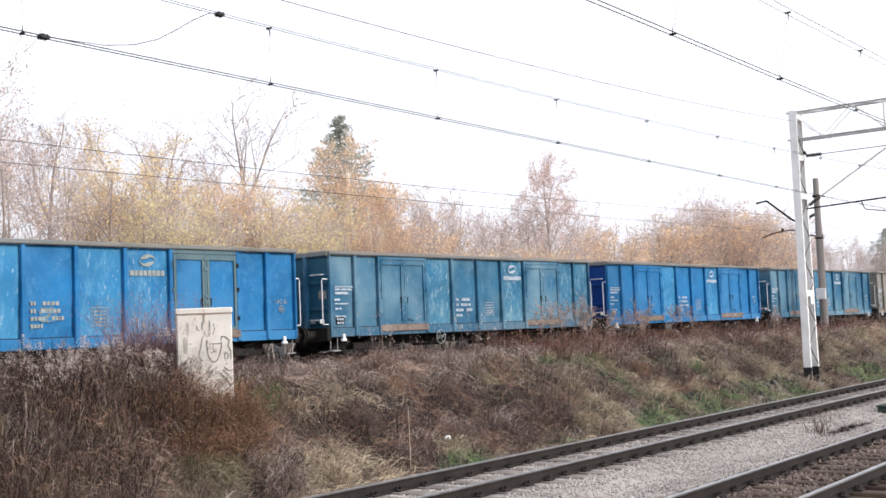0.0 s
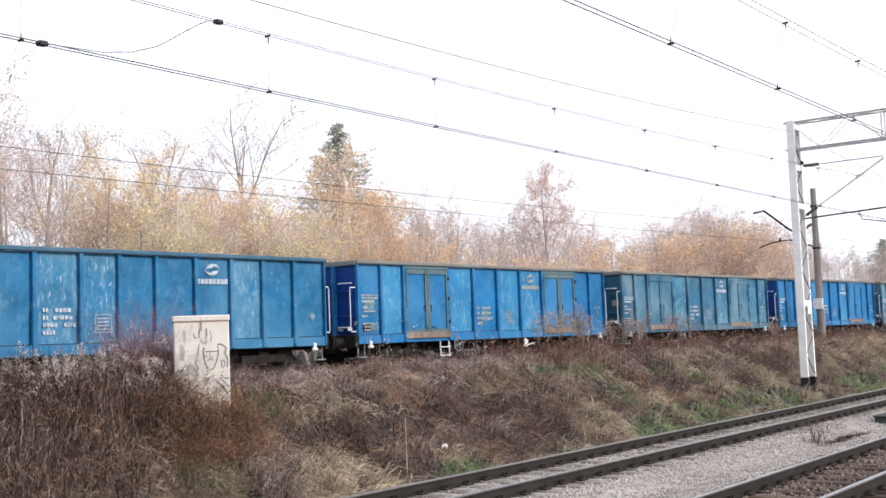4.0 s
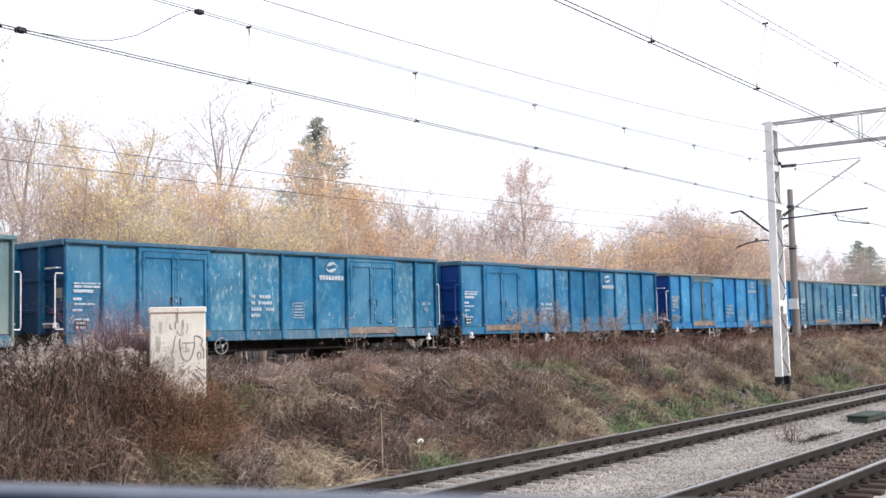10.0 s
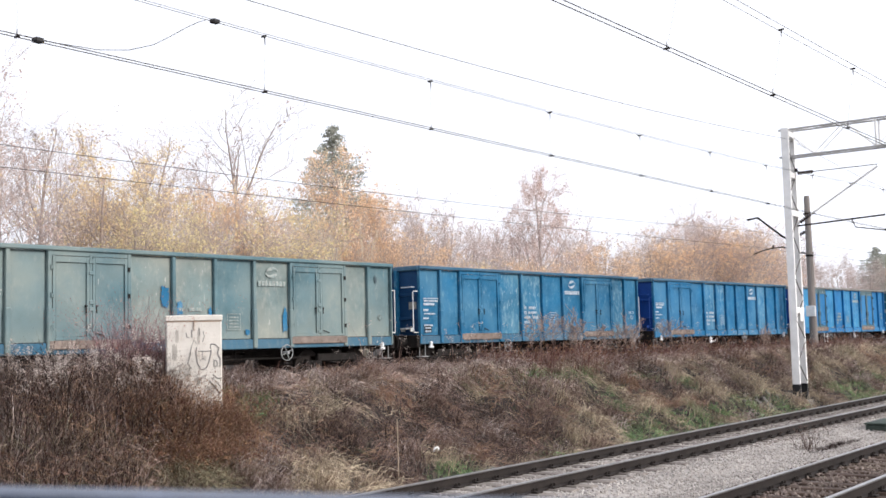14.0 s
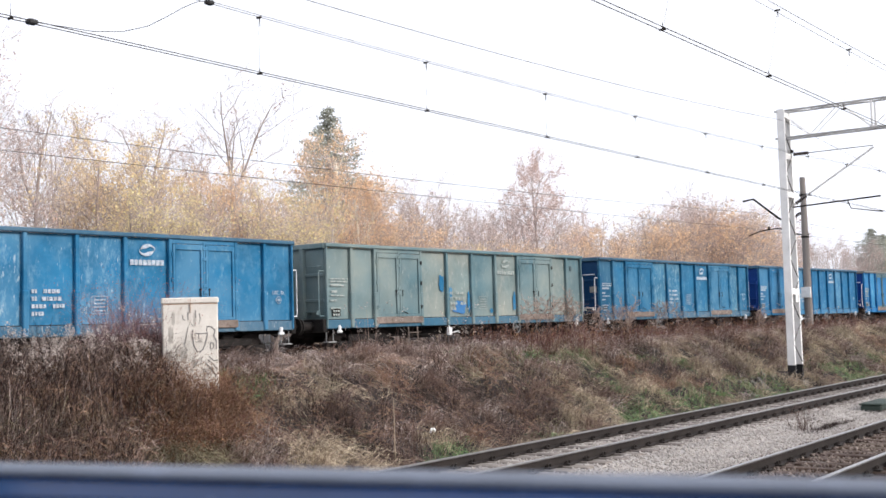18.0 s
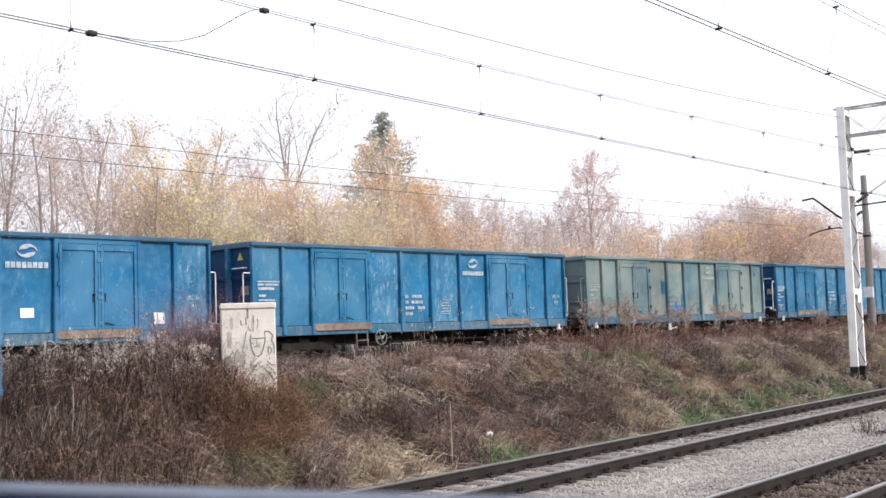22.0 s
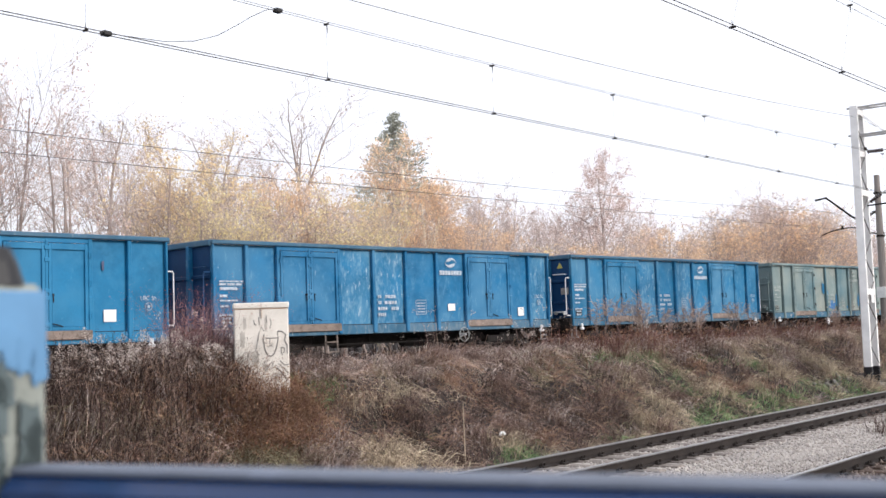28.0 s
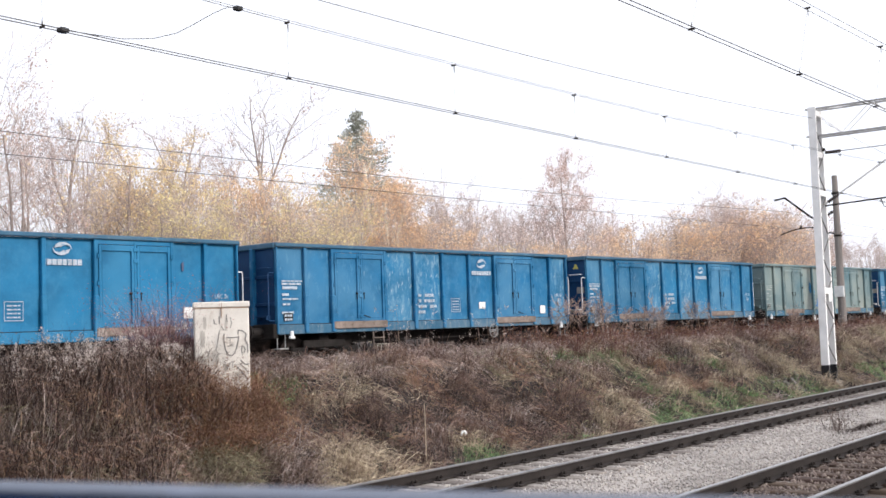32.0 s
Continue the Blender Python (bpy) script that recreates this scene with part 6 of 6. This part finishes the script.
# ---- trees ----
def grow(rnd, height, r0, stems, limbs, twig, lean, droop, bush, reach, fork=()):
    """Lines of a tree: (points, radius, end radius, level)."""
    out = []

    def branch(p, d, length, r, level):
        n = 5 if level == 0 else 4 if level == 1 else 3
        pts = [p.copy()]
        for i in range(n):
            j = 0.10 if level == 0 else 0.22
            d = (d + Vector((rnd.uniform(-j, j), rnd.uniform(-j, j), rnd.uniform(-j, j))) + Vector((0, 0, (0.10 if level < 2 else -droop)))).normalized()
            p = p + d * length / n
            pts.append(p.copy())
        out.append((pts, r, r * (0.25 if level == 0 else 0.35), level))
        if level >= 3:
            return
        count = (limbs, 7, twig)[level]
        for k in range(count):
            lo = (bush if level == 0 else 0.2)
            u = lo + (1 - lo) * (k + rnd.random()) / count
            i = min(int(u * n), n - 1)
            q = pts[i].lerp(pts[i + 1], u * n - i)
            a = rnd.uniform(0, 2 * math.pi)
            o = d.orthogonal().normalized()
            o = Matrix.Rotation(a, 3, d) @ o
            ang = rnd.uniform(*lean) if level == 0 else rnd.uniform(0.45, 0.95)
            cd = (d * math.cos(ang) + o * math.sin(ang)).normalized()
            cl = length * ((1.05 - 0.70 * u) * rnd.uniform(0.50, 0.75) * reach if level == 0 else rnd.uniform(0.42, 0.66))
            branch(q, cd, cl, max(0.0075, r * (1 - 0.7 * u) * (0.45 if level == 0 else 0.5)), level + 1)

    if fork:
        top = Vector((0, 0, height * 0.62))
        out.append(([Vector((0, 0, -0.2)), top * 0.5 + Vector((0.1, 0.05, 0)), top], r0, r0 * 0.75, 0))
        for d, part_of in fork:
            branch(top.copy(), Vector(d).normalized(), height * part_of, r0 * 0.6, 0)
        for k in range(6):
            a = k * 1.05 + rnd.random()
            branch(top * rnd.uniform(0.5, 0.95), Vector((math.cos(a), math.sin(a), 0.9)).normalized(), height * 0.22, r0 * 0.3, 1)
        return out
    for s in range(stems):
        a = rnd.uniform(0, 2 * math.pi)
        k = 0.0 if stems == 1 else rnd.uniform(0.08, 0.30)
        branch(Vector((math.cos(a) * 0.25 * (stems > 1), math.sin(a) * 0.25 * (stems > 1), -0.2)), Vector((math.cos(a) * k, math.sin(a) * k, 1)).normalized(),
               height * (0.86 if stems == 1 else rnd.uniform(0.62, 0.86)), r0, 0)
    return out


def tubes_mesh(lines, sides_of, min_level, max_level):
    v, f = [], []
    for pts, ra, rb, level in lines:
        if not min_level <= level <= max_level:
            continue
        s = sides_of[level]
        base = len(v)
        for i, p in enumerate(pts):
            d = (pts[min(i + 1, len(pts) - 1)] - pts[max(i - 1, 0)]).normalized()
            a = d.orthogonal().normalized()
            c = d.cross(a)
            q = ra + (rb - ra) * i / (len(pts) - 1)
            for k in range(s):
                t = 2 * math.pi * k / s
                v.append(p + q * (a * math.cos(t) + c * math.sin(t)))
        for i in range(len(pts) - 1):
            for k in range(s):
                f.append((base + i * s + k, base + i * s + (k + 1) % s, base + (i + 1) * s + (k + 1) % s, base + (i + 1) * s + k))
    return v, f


HEIGHT = {}


def tree(kind, seed, h, r0, stems, limbs, twig, lean, droop, bush, bark, leaf, leaves, leaf_size, label, reach=1.0, crown_low=0.0, fork=(), twigs=None):
    rnd = random.Random(seed)
    lines = grow(rnd, h, r0, stems, limbs, twig, lean, droop, bush, reach, fork)
    t = empty(kind, label, "tree")
    HEIGHT[label, seed] = max(p.z for pts, _, _, _ in lines for p in pts)
    v, f = tubes_mesh(lines, (6, 4, 3, 3), 0, 1)
    arrays("trunk", v, f, bark, t)
    v, f = tubes_mesh(lines, (6, 4, 3, 3), 2, 3)
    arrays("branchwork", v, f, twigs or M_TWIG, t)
    if leaves:
        ends = [(p, i) for pts, _, _, lv in lines if lv >= 2 for i, p in enumerate(pts[1:]) if p.z > crown_low * h]
        # leaves hang in loose sprays, most of them on some of the boughs
        tops = [ends[rnd.randrange(len(ends))][0] for _ in range(leaves // 7)]
        tops = [p for p in tops if noise.noise((p.x * 0.55, p.y * 0.55, p.z * 0.7 + seed)) > -0.12 or rnd.random() < 0.25]
        pp = np.repeat(np.array([tuple(p) for p in tops]), 8, axis=0)
        pp = pp + rng.normal(0, 0.13, pp.shape)
        flakes("crown", pp, leaf_size, leaf, parent=t)
    return t


def spruce(h, seed):
    rnd = random.Random(seed)
    t = empty("spruce_tree", "tall grey-green spruce standing above the autumn trees", "tree")
    bm = nb()
    tube(bm, [(0, 0, -0.2), (0, 0, h * 0.5), (0, 0, h)], 0.17, 7, 0.02)
    part("trunk", bm, M_BARK, t)
    pts = []
    z = h * 0.12
    while z < h - 0.1:
        R = (0.80 + 0.22 * noise.noise((z * 0.9, seed, 0))) * (h - z) ** 0.80 + 0.05
        for k in range(9):
            a = rnd.uniform(0, 6.283)
            L = R * rnd.uniform(0.6, 1.15)
            for q in range(int(8 + L * 34)):
                u = rnd.random() ** 0.7
                pts.append((math.cos(a) * L * u + rnd.gauss(0, 0.07), math.sin(a) * L * u + rnd.gauss(0, 0.07), z - 0.30 * L * u + 0.25 * L * u * u + rnd.gauss(0, 0.05)))
        z += 0.17
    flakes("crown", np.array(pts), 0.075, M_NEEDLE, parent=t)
    return t


def kinds(n, kind, seed, *rest, **more):
    made = []
    for i in range(n):
        t = tree(kind, seed + i, *rest, **more)
        made.append((t, HEIGHT[t["label"], seed + i]))
    return made


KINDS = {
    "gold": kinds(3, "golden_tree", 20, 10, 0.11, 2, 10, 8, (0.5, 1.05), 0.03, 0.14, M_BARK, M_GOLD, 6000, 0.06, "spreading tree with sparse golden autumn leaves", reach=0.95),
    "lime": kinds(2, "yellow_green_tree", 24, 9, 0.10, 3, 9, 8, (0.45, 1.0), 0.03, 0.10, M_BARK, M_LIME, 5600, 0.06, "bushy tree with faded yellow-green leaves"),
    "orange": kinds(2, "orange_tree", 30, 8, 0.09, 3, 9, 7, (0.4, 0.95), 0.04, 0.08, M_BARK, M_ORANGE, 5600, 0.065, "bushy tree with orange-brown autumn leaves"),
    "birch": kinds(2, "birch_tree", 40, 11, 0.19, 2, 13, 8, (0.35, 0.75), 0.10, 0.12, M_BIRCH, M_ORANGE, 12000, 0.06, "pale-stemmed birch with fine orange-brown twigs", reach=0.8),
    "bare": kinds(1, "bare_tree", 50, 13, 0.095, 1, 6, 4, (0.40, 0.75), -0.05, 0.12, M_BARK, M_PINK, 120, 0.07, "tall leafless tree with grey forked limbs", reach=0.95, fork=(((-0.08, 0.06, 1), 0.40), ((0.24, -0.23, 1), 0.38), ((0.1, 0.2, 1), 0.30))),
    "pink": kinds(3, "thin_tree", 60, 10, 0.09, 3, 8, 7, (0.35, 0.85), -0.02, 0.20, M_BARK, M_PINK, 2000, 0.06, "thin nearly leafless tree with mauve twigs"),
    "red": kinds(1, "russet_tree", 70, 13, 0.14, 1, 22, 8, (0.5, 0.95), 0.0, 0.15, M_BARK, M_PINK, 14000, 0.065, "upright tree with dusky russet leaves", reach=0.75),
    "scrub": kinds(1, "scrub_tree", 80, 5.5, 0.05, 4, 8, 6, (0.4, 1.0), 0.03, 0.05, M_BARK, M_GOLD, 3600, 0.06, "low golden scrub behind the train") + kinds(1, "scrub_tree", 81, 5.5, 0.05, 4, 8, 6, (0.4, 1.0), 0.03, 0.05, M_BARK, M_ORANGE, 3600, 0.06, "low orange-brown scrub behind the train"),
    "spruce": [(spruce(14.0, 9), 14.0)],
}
used = set()


def plant(kind, r, zr, y, wide=1.0, pick=None, turn=None):
    """A tree on the line x = r * y that tops out at the slope zr seen from the platform."""
    rnd = random.Random(hash((round(r * 1000), round(y * 10))) % 99991)
    x = r * y
    gz = ground_z(x, y)
    i = rnd.randrange(len(KINDS[kind])) if pick is None else pick
    src, tall = KINDS[kind][i]
    k = (2.23 + zr * y - gz) / tall * (1.0 if kind in ("spruce", "bare", "birch") else 1.04)
    m = pose(x, y, gz, 0, 0, rnd.uniform(0, 360) if turn is None else turn)
    if (kind, i) in used:
        ob = copy_thing(src, m)
    else:
        used.add((kind, i))
        src.matrix_basis = m
        ob = src
    ob.scale = (k * wide, k * wide, k)
    ob["group"] = "trees behind the train"


plant("spruce", 1.108, 0.296, 44, 0.95)
plant("bare", 0.935, 0.318, 41, 1.4, 0, 0)
for r, zr, y in ((0.912, 0.212, 36), (0.938, 0.218, 37), (0.96, 0.20, 35.5)):
    plant("orange", r, zr, y, 0.75)
for r, zr, y, turn in ((0.668, 0.255, 40, 95), (0.812, 0.270, 42, 150)):
    plant("bare", r, zr, y, 1.35, 0, turn)
plant("birch", 1.142, 0.280, 36, 0.95, 0, 200)
plant("birch", 1.075, 0.185, 35, 0.6, 1, 40)
plant("birch", 1.165, 0.262, 37, 0.95, 1, 120)
plant("birch", 1.185, 0.190, 35.5, 0.7, 0, 310)
plant("red", 1.640, 0.300, 42, 0.9)
for r, zr, y in ((0.732, 0.222, 38), (0.752, 0.240, 37), (0.775, 0.232, 38.5), (0.787, 0.228, 36.5), (0.828, 0.195, 35), (1.0, 0.195, 34.5)):
    plant("gold", r, zr, y, 0.95)
for r, zr, y in ((0.863, 0.175, 33), (0.80, 0.165, 33.5), (1.055, 0.18, 34), (0.985, 0.165, 33)):
    plant("lime", r, zr, y, 1.0)
for r, zr, y in ((0.50, 0.285, 40), (0.552, 0.295, 39), (0.61, 0.255, 38), (0.70, 0.255, 43), (0.86, 0.245, 43), (1.25, 0.225, 41), (1.29, 0.222, 40), (1.34, 0.205, 41),
                 (1.40, 0.19, 44), (1.46, 0.205, 45), (1.52, 0.215, 46), (1.57, 0.21, 46), (1.72, 0.225, 47), (1.77, 0.20, 46), (1.97, 0.18, 50), (2.08, 0.20, 52),
                 (2.85, 0.22, 55), (2.95, 0.235, 52), (3.07, 0.22, 55), (3.2, 0.225, 56), (3.35, 0.21, 56), (3.5, 0.23, 58), (3.8, 0.24, 58), (4.1, 0.25, 60)):
    plant("pink", r, zr, y, 0.9)
for r, zr, y in ((1.255, 0.175, 33), (1.31, 0.185, 34), (1.60, 0.15, 37), (1.69, 0.16, 38), (1.82, 0.195, 42), (1.86, 0.17, 41), (2.08, 0.245, 47), (2.18, 0.272, 46), (2.30, 0.288, 47), (2.37, 0.262, 45), (2.45, 0.284, 46), (2.58, 0.268, 48), (2.69, 0.25, 46), (2.80, 0.225, 46)):
    plant("orange", r, zr - (0.035 if r > 2.0 else 0), y, 1.1)
    if r > 2.0:
        plant("pink", r + 0.03, zr, y + 1.5, 1.3)
plant("spruce", 3.62, 0.262, 62, 1.4)
plant("spruce", 3.75, 0.25, 64, 1.4)
wisp = kinds(2, "wispy_shrub", 90, 1.8, 0.010, 3, 4, 3, (0.3, 0.8), 0.02, 0.3, M_MAUVE, M_STRAW, 90, 0.026, "thin wispy shrub with pale leaves before the wagons", twigs=M_ROSE)
for k, (r, y, h) in enumerate(((1.62, 17.5, 1.6), (1.78, 17.4, 1.9), (1.86, 17.1, 1.4), (1.97, 17.5, 1.9), (2.14, 17.2, 1.4), (2.60, 17.3, 1.3))):
    src, tall = wisp[k % 2]
    m = pose(r * y, y, ground_z(r * y, y), 0, 0, 47 * k)
    ob = src if k < 2 else copy_thing(src, m)
    ob.matrix_basis = m
    ob.scale = (h / tall, h / tall, h / tall)
    tagged(ob, category="shrub", group="shrubs before the wagons")
rr = 0.42
while rr < 4.4:
    if rr > 0.735:
        plant("scrub", rr, 0.105 + 0.03 * math.sin(rr * 23) + 0.02 * math.sin(rr * 57), 31 + 2.5 * math.sin(rr * 41) + 2.5 * rr, 1.2)
    if rr > 1.2 and math.sin(rr * 61) > -0.2:
        plant("pink", rr + 0.02, 0.15 + 0.03 * math.sin(rr * 31), 50 + 6 * math.sin(rr * 17) + 3 * rr, 1.1)
    rr += (0.062 if rr > 1.2 else 0.125) + 0.014 * rr
for kind, srcs in KINDS.items():
    for i, (src, _) in enumerate(srcs):
        if (kind, i) not in used:
            for o in [*src.children, src]:
                bpy.data.objects.remove(o)


# ---- what moves: the goods train rolls away and comes to rest ----
TRAIN = [
    (0, 21.10), (1, 24.90), (2, 28.83), (3, 32.65), (3.5, 34.50), (5.5, 41.48), (6, 43.14), (7, 46.53),
    (8, 49.81), (9, 53.05), (10, 56.01), (11, 59.04), (12, 61.87), (13, 64.59), (13.5, 65.95), (15.5, 71.37),
    (16, 72.75), (17, 75.22), (18, 77.63), (19, 80.13), (20, 82.53), (21, 84.96), (22, 87.24), (23, 89.48),
    (24, 91.75), (25, 93.88), (25.5, 94.94), (27.5, 98.87), (28, 99.76), (28.5, 100.43), (29, 101.16), (29.5, 101.71),
    (30, 102.18), (30.5, 102.54), (31, 102.81), (31.5, 102.89), (32, 102.89),
]


def motions():
    c, s = math.cos(radians(3.0)), math.sin(radians(3.0))
    for n, w, sets in WAGONS:
        rows = []
        for t, a in TRAIN:
            m = a + PITCH * n - 6.41
            rows.append((t, pose(m * c + 1.38 * s, TRAIN_SIDE + 1.38 * c - m * s, TRAIN_RAIL_Z, 0, 0, -3.0)))
        walk(w, rows)
        turn = []
        for (t0, a0), (t1, a1) in zip(TRAIN, TRAIN[1:]):
            steps = max(1, math.ceil((a1 - a0) / 0.6))
            for k in range(steps):
                u = k / steps
                turn.append((t0 + (t1 - t0) * u, a0 + (a1 - a0) * u))
        turn.append(TRAIN[-1])
        for ws in sets:
            x = ws.location.x
            walk(ws, [(t, pose(x, 0, 0.46, 0, math.degrees((a - TRAIN[0][1]) / 0.46), 0)) for t, a in turn])


motions()
